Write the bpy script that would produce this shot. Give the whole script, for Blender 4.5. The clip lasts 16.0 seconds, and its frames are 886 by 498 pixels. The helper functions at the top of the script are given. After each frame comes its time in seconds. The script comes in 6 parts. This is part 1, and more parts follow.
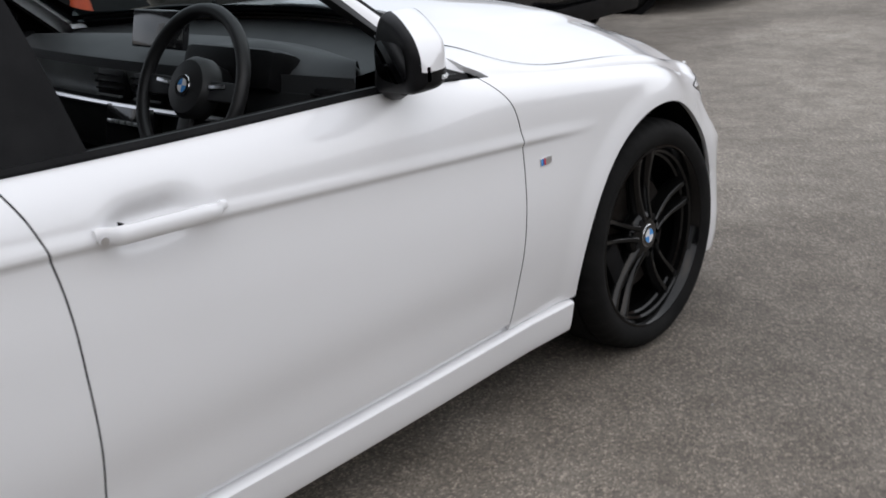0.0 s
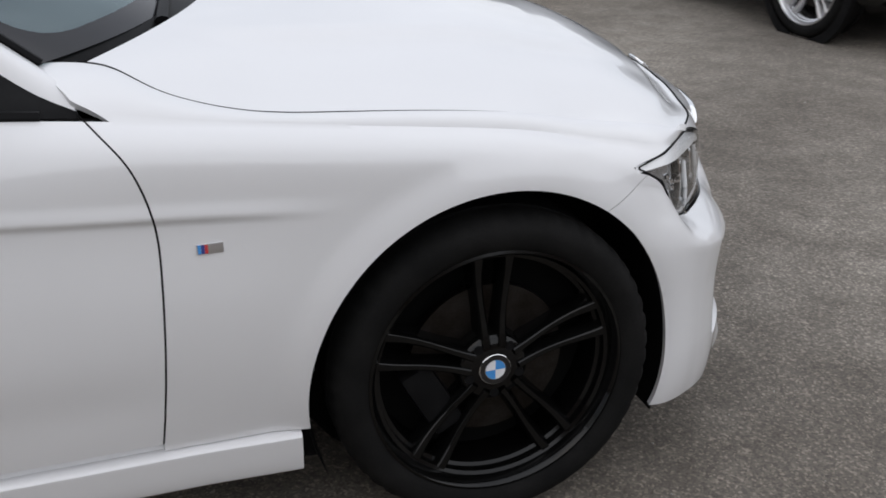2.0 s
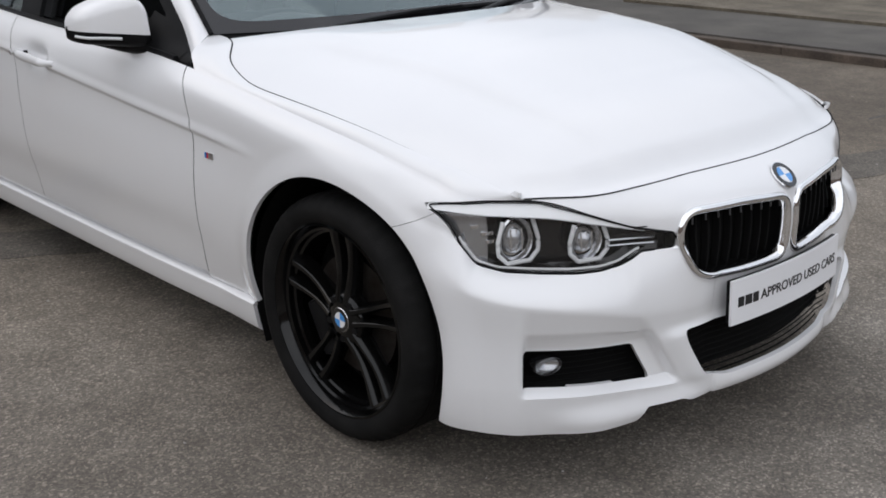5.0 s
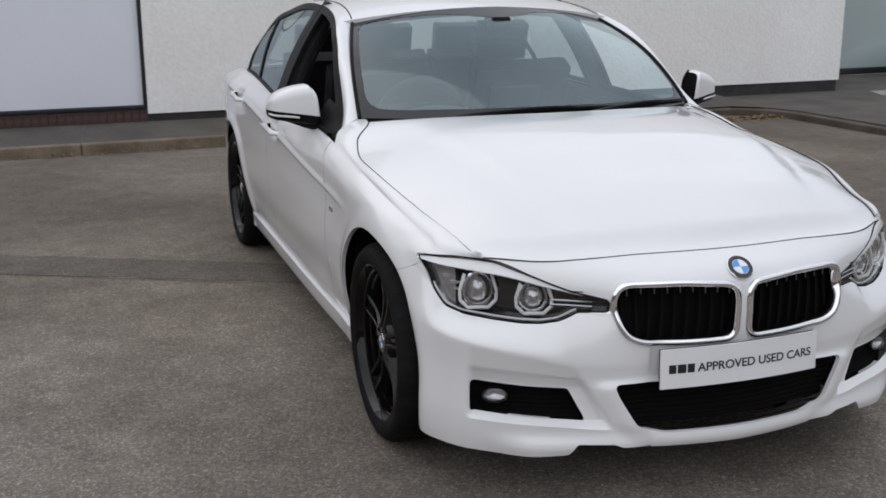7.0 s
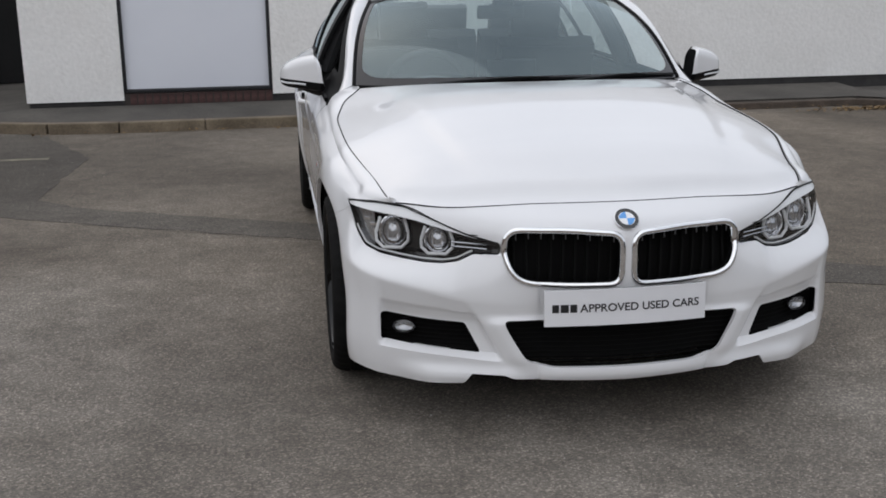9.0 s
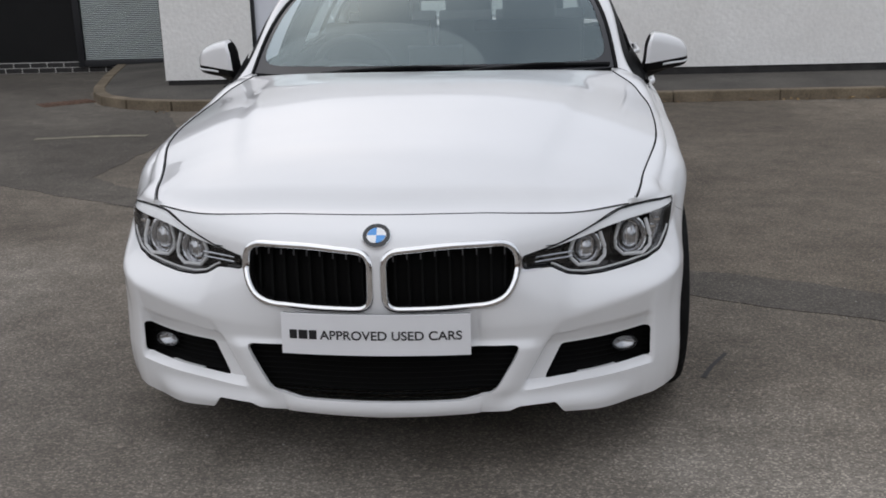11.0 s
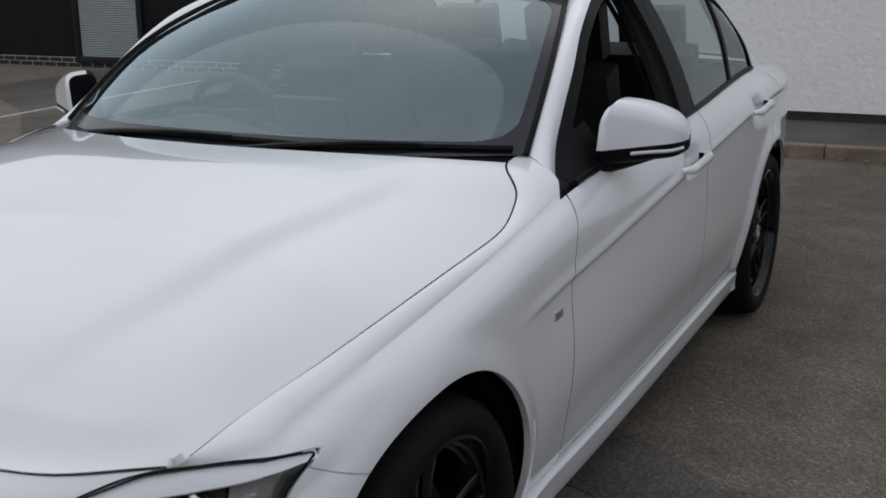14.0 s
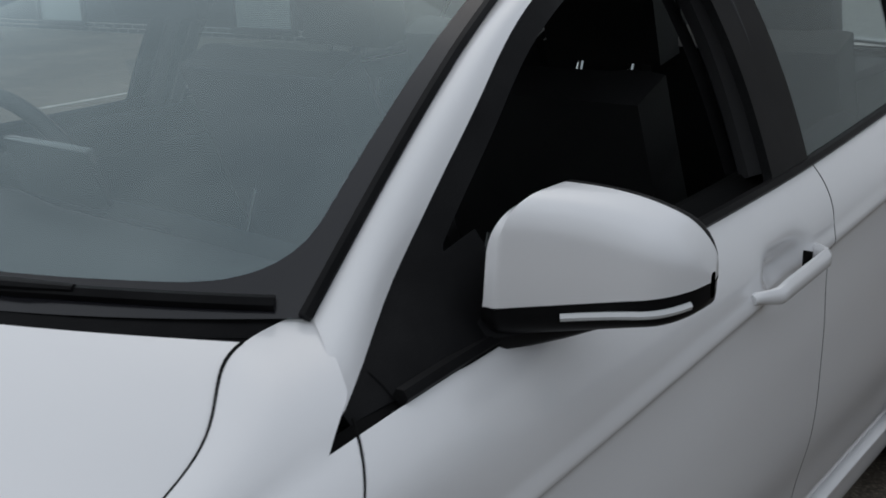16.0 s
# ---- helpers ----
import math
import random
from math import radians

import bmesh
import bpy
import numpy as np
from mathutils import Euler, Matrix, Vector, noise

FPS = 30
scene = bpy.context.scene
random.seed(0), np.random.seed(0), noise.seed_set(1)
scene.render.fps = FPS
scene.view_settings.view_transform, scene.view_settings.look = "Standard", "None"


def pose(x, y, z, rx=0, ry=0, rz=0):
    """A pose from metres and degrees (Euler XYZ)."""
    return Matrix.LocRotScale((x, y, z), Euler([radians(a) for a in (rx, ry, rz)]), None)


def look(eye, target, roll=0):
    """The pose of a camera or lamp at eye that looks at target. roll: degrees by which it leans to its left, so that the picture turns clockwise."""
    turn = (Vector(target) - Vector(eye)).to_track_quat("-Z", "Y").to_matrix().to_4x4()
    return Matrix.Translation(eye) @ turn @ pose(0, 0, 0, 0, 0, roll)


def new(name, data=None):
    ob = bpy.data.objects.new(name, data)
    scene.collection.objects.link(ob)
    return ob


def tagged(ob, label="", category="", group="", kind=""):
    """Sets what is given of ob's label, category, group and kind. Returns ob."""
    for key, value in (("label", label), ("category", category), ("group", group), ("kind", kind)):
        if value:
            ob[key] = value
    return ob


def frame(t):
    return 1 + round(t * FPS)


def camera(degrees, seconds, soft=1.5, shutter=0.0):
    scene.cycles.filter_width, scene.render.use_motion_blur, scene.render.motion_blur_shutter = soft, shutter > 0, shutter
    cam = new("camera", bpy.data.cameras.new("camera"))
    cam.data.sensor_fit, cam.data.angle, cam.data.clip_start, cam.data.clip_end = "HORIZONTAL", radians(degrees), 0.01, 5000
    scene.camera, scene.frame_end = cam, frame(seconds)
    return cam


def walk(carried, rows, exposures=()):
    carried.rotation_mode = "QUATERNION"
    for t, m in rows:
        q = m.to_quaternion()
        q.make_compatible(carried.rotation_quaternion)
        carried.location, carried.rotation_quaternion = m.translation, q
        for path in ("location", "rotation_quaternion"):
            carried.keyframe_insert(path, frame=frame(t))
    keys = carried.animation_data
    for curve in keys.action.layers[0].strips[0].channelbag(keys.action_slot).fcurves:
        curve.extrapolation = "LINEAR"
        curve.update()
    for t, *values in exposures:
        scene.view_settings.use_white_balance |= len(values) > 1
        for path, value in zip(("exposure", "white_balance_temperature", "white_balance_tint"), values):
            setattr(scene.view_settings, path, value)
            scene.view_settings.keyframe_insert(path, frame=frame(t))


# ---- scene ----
cam = camera(44.9, 16.0, 1.7, 0.22)
PATH = [
    (0, (2.441, -2.58, 1.368), (1.162, -1.191, 0.711), -3.8),
    (0.5, (2.467, -2.064, 1.402), (1.032, -0.853, 0.714), 0.6),
    (1, (2.582, -1.534, 1.377), (0.979, -0.563, 0.678), -3.4),
    (1.5, (2.66, -1.136, 1.4), (0.988, -0.322, 0.666), -2.1),
    (2, (2.674, -0.651, 1.407), (0.91, -0.114, 0.631), -1.0),
    (2.5, (2.745, -0.177, 1.411), (0.912, -0.034, 0.623), -1.0),
    (3, (2.788, 0.357, 1.369), (0.919, 0.256, 0.666), 1.0),
    (3.5, (2.699, 0.8, 1.435), (0.904, 0.259, 0.738), -1.3),
    (4, (2.702, 1.285, 1.455), (1.061, 0.382, 0.753), -1.6),
    (6.5, (1.886, 3.023, 1.51), (1.105, 1.262, 0.971), 0.1),
    (7, (1.815, 3.325, 1.549), (1.18, 1.495, 1.052), -0.2),
    (7.5, (1.816, 3.595, 1.525), (1.25, 1.736, 1.051), 0.2),
    (8, (1.725, 3.77, 1.53), (1.193, 1.915, 1.006), -0.1),
    (9.25, (0.87, 3.94, 1.48), (0.66, 2.03, 0.985), -0.5),
    (10.5, (-0.106, 3.785, 1.478), (0.011, 1.849, 0.989), -1.1),
    (11, (-0.476, 3.576, 1.475), (-0.278, 1.661, 0.934), -1.6),
    (11.5, (-0.844, 3.387, 1.474), (-0.443, 1.507, 0.921), -0.7),
    (12, (-1.161, 3.056, 1.45), (-0.631, 1.21, 0.894), 0.2),
    (12.5, (-1.39, 2.759, 1.459), (-0.773, 0.931, 0.929), -0.9),
    (13, (-1.619, 2.416, 1.458), (-0.819, 0.668, 0.909), -0.7),
    (13.5, (-1.683, 1.986, 1.452), (-0.857, 0.242, 0.925), 0.8),
    (14, (-1.716, 1.568, 1.447), (-0.834, -0.151, 0.929), -0.5),
    (14.5, (-1.69, 1.138, 1.461), (-0.706, -0.525, 0.944), -0.2),
    (15, (-1.603, 0.694, 1.45), (-0.633, -0.969, 0.908), 0.2),
    (15.5, (-1.553, 0.299, 1.406), (-0.467, -1.291, 0.865), -1.4),
    (16, (-1.514, -0.044, 1.385), (-0.313, -1.538, 0.814), -1.5),
]
walk(cam, [(t, look(eye, target, roll)) for t, eye, target, roll in PATH], [
    (0, 0.70, 6420, 11), (0.5, 0.58, 6420, 11), (1.5, 0.46, 6420, 11), (2.5, 0.32, 6420, 11), (3, 0.44, 6420, 11), (4, 0.52, 6420, 11), (7, 0.36, 6420, 11), (9, 0.30, 6420, 11), (11, 0.28, 6420, 11), (12.5, 0.32, 6400, 11), (13.5, 0.06, 6350, 11), (14.5, -0.12, 6250, 9), (16, -0.24, 6260, 8)])

# ---------------------------------------------------------------- light
world = bpy.data.worlds.new("sky")
scene.world = world
world.use_nodes = True
wn = world.node_tree
sky = wn.nodes.new("ShaderNodeTexSky")
sky.sky_type = "NISHITA"
sky.sun_disc = False
sky.sun_elevation = radians(48)
sky.sun_rotation = radians(150)
sky.air_density = 1.0
sky.dust_density = 4.0
# a thick white cloud layer over the blue sky, with soft darker rolls in it
wtc = wn.nodes.new("ShaderNodeTexCoord")
cloud = wn.nodes.new("ShaderNodeTexNoise")
cloud.inputs["Scale"].default_value = 1.6
cloud.inputs["Detail"].default_value = 5
cloud_ramp = wn.nodes.new("ShaderNodeValToRGB")
cloud_ramp.color_ramp.elements[0].position = 0.3
cloud_ramp.color_ramp.elements[0].color = (5.2, 5.6, 6.2, 1)
cloud_ramp.color_ramp.elements[1].position = 0.7
cloud_ramp.color_ramp.elements[1].color = (9.6, 9.8, 10.2, 1)
cover = wn.nodes.new("ShaderNodeMixRGB")
cover.inputs["Fac"].default_value = 0.86
wn.links.new(wtc.outputs["Generated"], cloud.inputs["Vector"])
wn.links.new(cloud.outputs["Fac"], cloud_ramp.inputs["Fac"])
wn.links.new(sky.outputs["Color"], cover.inputs["Color1"])
wn.links.new(cloud_ramp.outputs["Color"], cover.inputs["Color2"])
# a covered sky is brightest overhead and dimmer towards the horizon
split_dir = wn.nodes.new("ShaderNodeSeparateXYZ")
wn.links.new(wtc.outputs["Generated"], split_dir.inputs["Vector"])
rise = wn.nodes.new("ShaderNodeMapRange")
rise.inputs["To Min"].default_value, rise.inputs["To Max"].default_value = 0.80, 1.05
wn.links.new(split_dir.outputs["Z"], rise.inputs["Value"])
graded = wn.nodes.new("ShaderNodeMixRGB")
graded.blend_type, graded.inputs["Fac"].default_value = "MULTIPLY", 1.0
wn.links.new(cover.outputs["Color"], graded.inputs["Color1"])
wn.links.new(rise.outputs["Result"], graded.inputs["Color2"])
wn.links.new(graded.outputs["Color"], wn.nodes["Background"].inputs["Color"])
wn.nodes["Background"].inputs["Strength"].default_value = 0.1

sun = new("sun", bpy.data.lights.new("sun", "SUN"))
sun.data.energy = 0.6
sun.data.angle = radians(110)
sun.data.color = (1.0, 0.97, 0.93)
sun.matrix_world = look((6, 5, 9), (0, 0, 0))


# ---------------------------------------------------------------- materials
def principled(name, color, rough=0.5, metal=0.0, coat=0.0, ior=1.5, emit=None):
    m = bpy.data.materials.new(name)
    m.use_nodes = True
    b = m.node_tree.nodes["Principled BSDF"]
    b.inputs["Base Color"].default_value = (*color, 1)
    b.inputs["Roughness"].default_value = rough
    b.inputs["Metallic"].default_value = metal
    b.inputs["Coat Weight"].default_value = coat
    b.inputs["Coat Roughness"].default_value = 0.03
    b.inputs["IOR"].default_value = ior
    return m


def varied(m, scale, a, b, fine=0, fine_amount=0.0, bump=0.0, bump_scale=200.0, distance=0.002, rough=None, seam=0.0):
    """Two-scale colour variation (coarse a..b, fine multiplies) and fine relief, in object space metres."""
    nt = m.node_tree
    bs = nt.nodes["Principled BSDF"]
    tc = nt.nodes.new("ShaderNodeTexCoord")
    n1 = nt.nodes.new("ShaderNodeTexNoise")
    n1.inputs["Scale"].default_value = scale
    n1.inputs["Detail"].default_value = 6
    nt.links.new(tc.outputs["Object"], n1.inputs["Vector"])
    ramp = nt.nodes.new("ShaderNodeValToRGB")
    ramp.color_ramp.elements[0].position, ramp.color_ramp.elements[1].position = 0.32, 0.68
    ramp.color_ramp.elements[0].color, ramp.color_ramp.elements[1].color = (*a, 1), (*b, 1)
    nt.links.new(n1.outputs["Fac"], ramp.inputs["Fac"])
    out = ramp.outputs["Color"]
    if fine:
        n2 = nt.nodes.new("ShaderNodeTexNoise")
        n2.inputs["Scale"].default_value = fine
        n2.inputs["Detail"].default_value = 3
        nt.links.new(tc.outputs["Object"], n2.inputs["Vector"])
        r2 = nt.nodes.new("ShaderNodeValToRGB")
        lo, hi = 1 - fine_amount, 1 + fine_amount
        r2.color_ramp.elements[0].position, r2.color_ramp.elements[1].position = 0.3, 0.7
        r2.color_ramp.elements[0].color, r2.color_ramp.elements[1].color = (lo, lo, lo, 1), (hi, hi, hi, 1)
        nt.links.new(n2.outputs["Fac"], r2.inputs["Fac"])
        mix = nt.nodes.new("ShaderNodeMixRGB")
        mix.blend_type = "MULTIPLY"
        mix.inputs["Fac"].default_value = 1
        nt.links.new(out, mix.inputs["Color1"])
        nt.links.new(r2.outputs["Color"], mix.inputs["Color2"])
        out = mix.outputs["Color"]
    nt.links.new(out, bs.inputs["Base Color"])
    if bump:
        n3 = nt.nodes.new("ShaderNodeTexNoise")
        n3.inputs["Scale"].default_value = bump_scale
        n3.inputs["Detail"].default_value = 4
        nt.links.new(tc.outputs["Object"], n3.inputs["Vector"])
        bp = nt.nodes.new("ShaderNodeBump")
        bp.inputs["Strength"].default_value = bump
        bp.inputs["Distance"].default_value = distance
        nt.links.new(n3.outputs["Fac"], bp.inputs["Height"])
        nt.links.new(bp.outputs["Normal"], bs.inputs["Normal"])
    if rough:
        rr = nt.nodes.new("ShaderNodeMapRange")
        rr.inputs["To Min"].default_value, rr.inputs["To Max"].default_value = rough
        nt.links.new(n1.outputs["Fac"], rr.inputs["Value"])
        nt.links.new(rr.outputs["Result"], bs.inputs["Roughness"])
    return m


PAINT = varied(principled("white_paint", (0.78, 0.78, 0.79), 0.32, coat=1.0), 1.3, (0.77, 0.77, 0.78), (0.80, 0.80, 0.81), rough=(0.28, 0.36))
BLACK_GLOSS = principled("gloss_black", (0.012, 0.012, 0.013), 0.12, coat=0.5)
RIM_BLACK = varied(principled("rim_black", (0.0025, 0.0025, 0.0025), 0.2, coat=0.15), 9, (0.002, 0.002, 0.002), (0.0035, 0.0035, 0.0035), rough=(0.07, 0.15))
BLACK_SATIN = varied(principled("satin_black", (0.008, 0.008, 0.0085), 0.42), 14, (0.006, 0.006, 0.0065), (0.011, 0.011, 0.0115), 300, 0.1)
HALO = principled("halo_plastic", (0.66, 0.67, 0.68), 0.2, coat=0.4)
FRIT = principled("ceramic_frit", (0.010, 0.010, 0.013), 0.15)
SLAT_TIP = principled("slat_tip", (0.05, 0.05, 0.052), 0.35)
HOUSING = principled("lamp_housing", (0.008, 0.008, 0.009), 0.15)
BLACK_DEEP = principled("deep_black", (0.004, 0.004, 0.004), 0.9)
RUBBER = varied(principled("tyre_rubber", (0.009, 0.009, 0.009), 0.8), 12, (0.0065, 0.0065, 0.0065), (0.012, 0.0117, 0.0115), 260, 0.2, 0.15, 240, 0.001)
for dull in (RUBBER, RIM_BLACK, BLACK_DEEP, BLACK_SATIN):
    dull.node_tree.nodes["Principled BSDF"].inputs["Specular IOR Level"].default_value = 0.14
RIM_BLACK.node_tree.nodes["Principled BSDF"].inputs["Specular IOR Level"].default_value = 0.26
BLACK_SATIN.node_tree.nodes["Principled BSDF"].inputs["Specular IOR Level"].default_value = 0.07
RUBBER.node_tree.nodes["Principled BSDF"].inputs["Specular IOR Level"].default_value = 0.12
CHROME = principled("chrome", (0.86, 0.86, 0.87), 0.08, 1.0)
SILVER = principled("silver_trim", (0.72, 0.72, 0.74), 0.28, 1.0)
STEEL = varied(principled("brake_steel", (0.04, 0.036, 0.033), 0.5, 1.0), 20, (0.025, 0.02, 0.017), (0.05, 0.046, 0.043), 200, 0.15)
ALLOY = varied(principled("silver_alloy", (0.62, 0.62, 0.63), 0.3, 0.9), 8, (0.55, 0.55, 0.56), (0.68, 0.68, 0.69))
LEATHER = varied(principled("black_leather", (0.010, 0.010, 0.0105), 0.5), 10, (0.008, 0.008, 0.0085), (0.014, 0.014, 0.0145), 220, 0.2, 0.25, 260, 0.001)
DASH = varied(principled("dash_plastic", (0.020, 0.0215, 0.023), 0.6), 8, (0.017, 0.0185, 0.020), (0.026, 0.0275, 0.029), 400, 0.15, 0.3, 500, 0.0006)
DASH_GREY = varied(principled("grey_trim", (0.2, 0.21, 0.21), 0.4, 0.3), 8, (0.17, 0.18, 0.18), (0.24, 0.25, 0.25), 400, 0.08)
HEADLINER = principled("dark_headliner", (0.03, 0.03, 0.032), 0.9)
PLATE_WHITE = varied(principled("plate_white", (0.8, 0.8, 0.82), 0.35), 6, (0.77, 0.77, 0.79), (0.82, 0.82, 0.84))
INK = principled("black_ink", (0.012, 0.012, 0.014), 0.4)
BADGE_BLUE = principled("badge_blue", (0.06, 0.3, 0.72), 0.15, coat=1)
BADGE_DARK_BLUE = principled("badge_dark_blue", (0.03, 0.05, 0.25), 0.2, coat=1)
BADGE_RED = principled("badge_red", (0.55, 0.04, 0.05), 0.2, coat=1)
BADGE_WHITE = principled("badge_white", (0.82, 0.83, 0.85), 0.15, coat=1)
LAMP_WHITE = principled("lamp_white", (0.86, 0.87, 0.88), 0.2, coat=0.5)
LAMP_GREY = principled("lamp_grey", (0.50, 0.51, 0.53), 0.2, 0.85)
AMBER = principled("amber", (0.55, 0.18, 0.04), 0.25)
RED_LENS = principled("red_lens", (0.4, 0.02, 0.02), 0.12, coat=1)


def glass(name, tint, facing=0.04, sheen=(1, 1, 1)):
    """Thin glass: a tinted pass-through with a reflection that grows towards grazing angles."""
    m = bpy.data.materials.new(name)
    m.use_nodes = True
    nt = m.node_tree
    nt.nodes.clear()
    o = nt.nodes.new("ShaderNodeOutputMaterial")
    tr = nt.nodes.new("ShaderNodeBsdfTransparent")
    tr.inputs["Color"].default_value = (*tint, 1)
    gl = nt.nodes.new("ShaderNodeBsdfGlossy")
    gl.inputs["Roughness"].default_value = 0.0
    gl.inputs["Color"].default_value = (*sheen, 1)
    lw = nt.nodes.new("ShaderNodeLayerWeight")
    lw.inputs["Blend"].default_value = 0.5
    pw = nt.nodes.new("ShaderNodeMath")
    pw.operation = "POWER"
    pw.inputs[1].default_value = 5
    ad = nt.nodes.new("ShaderNodeMath")
    ad.operation = "MULTIPLY_ADD"
    ad.inputs[1].default_value, ad.inputs[2].default_value = 1 - facing, facing
    nt.links.new(lw.outputs["Facing"], pw.inputs[0])
    nt.links.new(pw.outputs["Value"], ad.inputs[0])
    mx = nt.nodes.new("ShaderNodeMixShader")
    nt.links.new(ad.outputs["Value"], mx.inputs["Fac"])
    nt.links.new(tr.outputs["BSDF"], mx.inputs[1])
    nt.links.new(gl.outputs["BSDF"], mx.inputs[2])
    nt.links.new(mx.outputs["Shader"], o.inputs["Surface"])
    return m


GLASS = glass("screen_glass", (0.74, 0.81, 0.81), 0.165, (0.80, 0.96, 1.0))
SIDE_GLASS = glass("side_glass", (0.66, 0.72, 0.71), 0.12, (0.86, 0.97, 1.0))
LENS_GLASS = glass("lens_glass", (0.95, 0.95, 0.95), 0.04)
MIRROR = principled("mirror_silver", (0.8, 0.82, 0.84), 0.02, 1.0)


# ---------------------------------------------------------------- builders
def data(name, verts, faces, material, smooth=True):
    me = bpy.data.meshes.new(name)
    me.from_pydata([tuple(v) for v in verts], [], faces)
    me.materials.append(material)
    if smooth:
        me.polygons.foreach_set("use_smooth", [True] * len(me.polygons))
    me.update()
    return me


def ease(v, a, b):
    t = np.clip((v - a) / (b - a), 0, 1)
    return t * t * (3 - 2 * t)


def proportioned(me):
    """Brings the car's panels to the car's own proportions: a short blunt nose, a long rear, slightly tucked front corners."""
    n = len(me.vertices)
    co = np.empty(3 * n)
    me.vertices.foreach_get("co", co)
    co = co.reshape(n, 3)
    x, y, z = co[:, 0].copy(), co[:, 1].copy(), co[:, 2].copy()
    front = ease(y, 0.02, 0.34)
    shift = np.interp(y, [-4.2, -2.43, -2.35, -1.85, -1.7, -1.15, -0.5, 0.0, 0.28, 0.37, 0.50, 0.56, 0.64, 0.73, 0.90], [-0.08, -0.08, -0.072, -0.006, 0.0, 0.022, 0.018, 0.0, 0.014, 0.004, -0.016, -0.019, -0.021, -0.028, -0.028])
    shift = shift + 0.022 * ease(y, 0.60, 0.68) * (1 - ease(z, 0.20, 0.26))
    co[:, 1] = y + shift
    co[:, 0] = x * (1 - 0.027 * front * ease(np.abs(x), 0.48, 0.86) - 0.010 * front)
    co[:, 2] = z * (1 - front * (0.036 - 0.014 * ease(z, 0.30, 0.70)))
    co[:, 2] += 0.015 * ease(np.abs(x), 0.48, 0.76) * ease(z, 0.62, 0.73) * ease(y, 0.16, 0.42)
    me.vertices.foreach_set("co", co.ravel())
    me.update()


def of_car(ob):
    """Whether an object is a fixed panel of the car, and no turned piece such as a wheel."""
    while ob is not None:
        if ob.matrix_basis != Matrix.Identity(4):
            return False
        if ob.name == "car":
            return True
        ob = ob.parent
    return False


def part(name, geo, material, parent=None, label="", smooth=True):
    """Links geometry (a bmesh, or vertices and faces) as one mesh object under a thing or a part."""
    if isinstance(geo, bmesh.types.BMesh):
        me = bpy.data.meshes.new(name)
        geo.to_mesh(me)
        geo.free()
        me.materials.append(material)
        if smooth:
            me.polygons.foreach_set("use_smooth", [True] * len(me.polygons))
    else:
        me = data(name, geo[0], geo[1], material, smooth)
    if of_car(parent):
        proportioned(me)
    if smooth:
        me.set_sharp_from_angle(angle=radians(40))
    ob = new(name, me)
    if parent is not None:
        ob.parent = parent
    return tagged(ob, label)


def thing(name, label, category, m=None, group="", kind=""):
    ob = new(name)
    if m is not None:
        ob.matrix_world = m
    return tagged(ob, label, category, group, kind)


def box(bm, size, m=None, bevel=0.0, segments=2):
    m = m or Matrix.Identity(4)
    made = bmesh.ops.create_cube(bm, size=1.0, matrix=m @ Matrix.Diagonal((*size, 1)))["verts"]
    if bevel:
        edges = list({e for v in made for e in v.link_edges})
        bmesh.ops.bevel(bm, geom=edges, offset=bevel, segments=segments, profile=0.6, affect="EDGES")
    return bm


def boxed(size, m=None, bevel=0.0, segments=2):
    return box(bmesh.new(), size, m, bevel, segments)


def cyl(bm, r1, r2, depth, m=None, n=32):
    bmesh.ops.create_cone(bm, cap_ends=True, segments=n, radius1=r1, radius2=r2, depth=depth, matrix=m or Matrix.Identity(4))
    return bm


def lathe(profile, n=64, m=None, closed=False):
    """Turns a profile of (radius, height) round z."""
    m = m or Matrix.Identity(4)
    V, F, k = [], [], len(profile)
    for i in range(n):
        a = 2 * math.pi * i / n
        V += [m @ Vector((r * math.cos(a), r * math.sin(a), h)) for r, h in profile]
    for i in range(n):
        j = (i + 1) % n
        for q in range(k - (0 if closed else 1)):
            p = (q + 1) % k
            F.append((i * k + q, j * k + q, j * k + p, i * k + p))
    return V, F


def tube(points, r, n=10, closed=False, flat=1.0):
    """A round bar along points."""
    V, F, N = [], [], len(points)
    P = [Vector(p) for p in points]
    for i, p in enumerate(P):
        a, b = (P[i - 1], P[(i + 1) % N]) if closed else (P[max(i - 1, 0)], P[min(i + 1, N - 1)])
        t = (b - a).normalized()
        s = t.cross(Vector((0, 0, 1)))
        s = s.normalized() if s.length > 1e-4 else Vector((1, 0, 0))
        q = s.cross(t)
        rr = r[i] if isinstance(r, (list, tuple)) else r
        V += [p + rr * (math.cos(2 * math.pi * k / n) * s + flat * math.sin(2 * math.pi * k / n) * q) for k in range(n)]
    for i in range(N if closed else N - 1):
        j = (i + 1) % N
        F += [(i * n + k, i * n + (k + 1) % n, j * n + (k + 1) % n, j * n + k) for k in range(n)]
    if not closed:
        F += [tuple(range(n - 1, -1, -1)), tuple((N - 1) * n + k for k in range(n))]
    return V, F


def merged(*geos):
    V, F = [], []
    for v, f in geos:
        o = len(V)
        V += list(v)
        F += [tuple(i + o for i in p) for p in f]
    return V, F


def moved(geo, m):
    return [m @ Vector(v) for v in geo[0]], geo[1]


def flipped(geo):
    return [Vector((-v[0], v[1], v[2])) for v in geo[0]], [tuple(reversed(p)) for p in geo[1]]


def smooth01(x):
    x = min(max(x, 0.0), 1.0)
    return x * x * (3 - 2 * x)


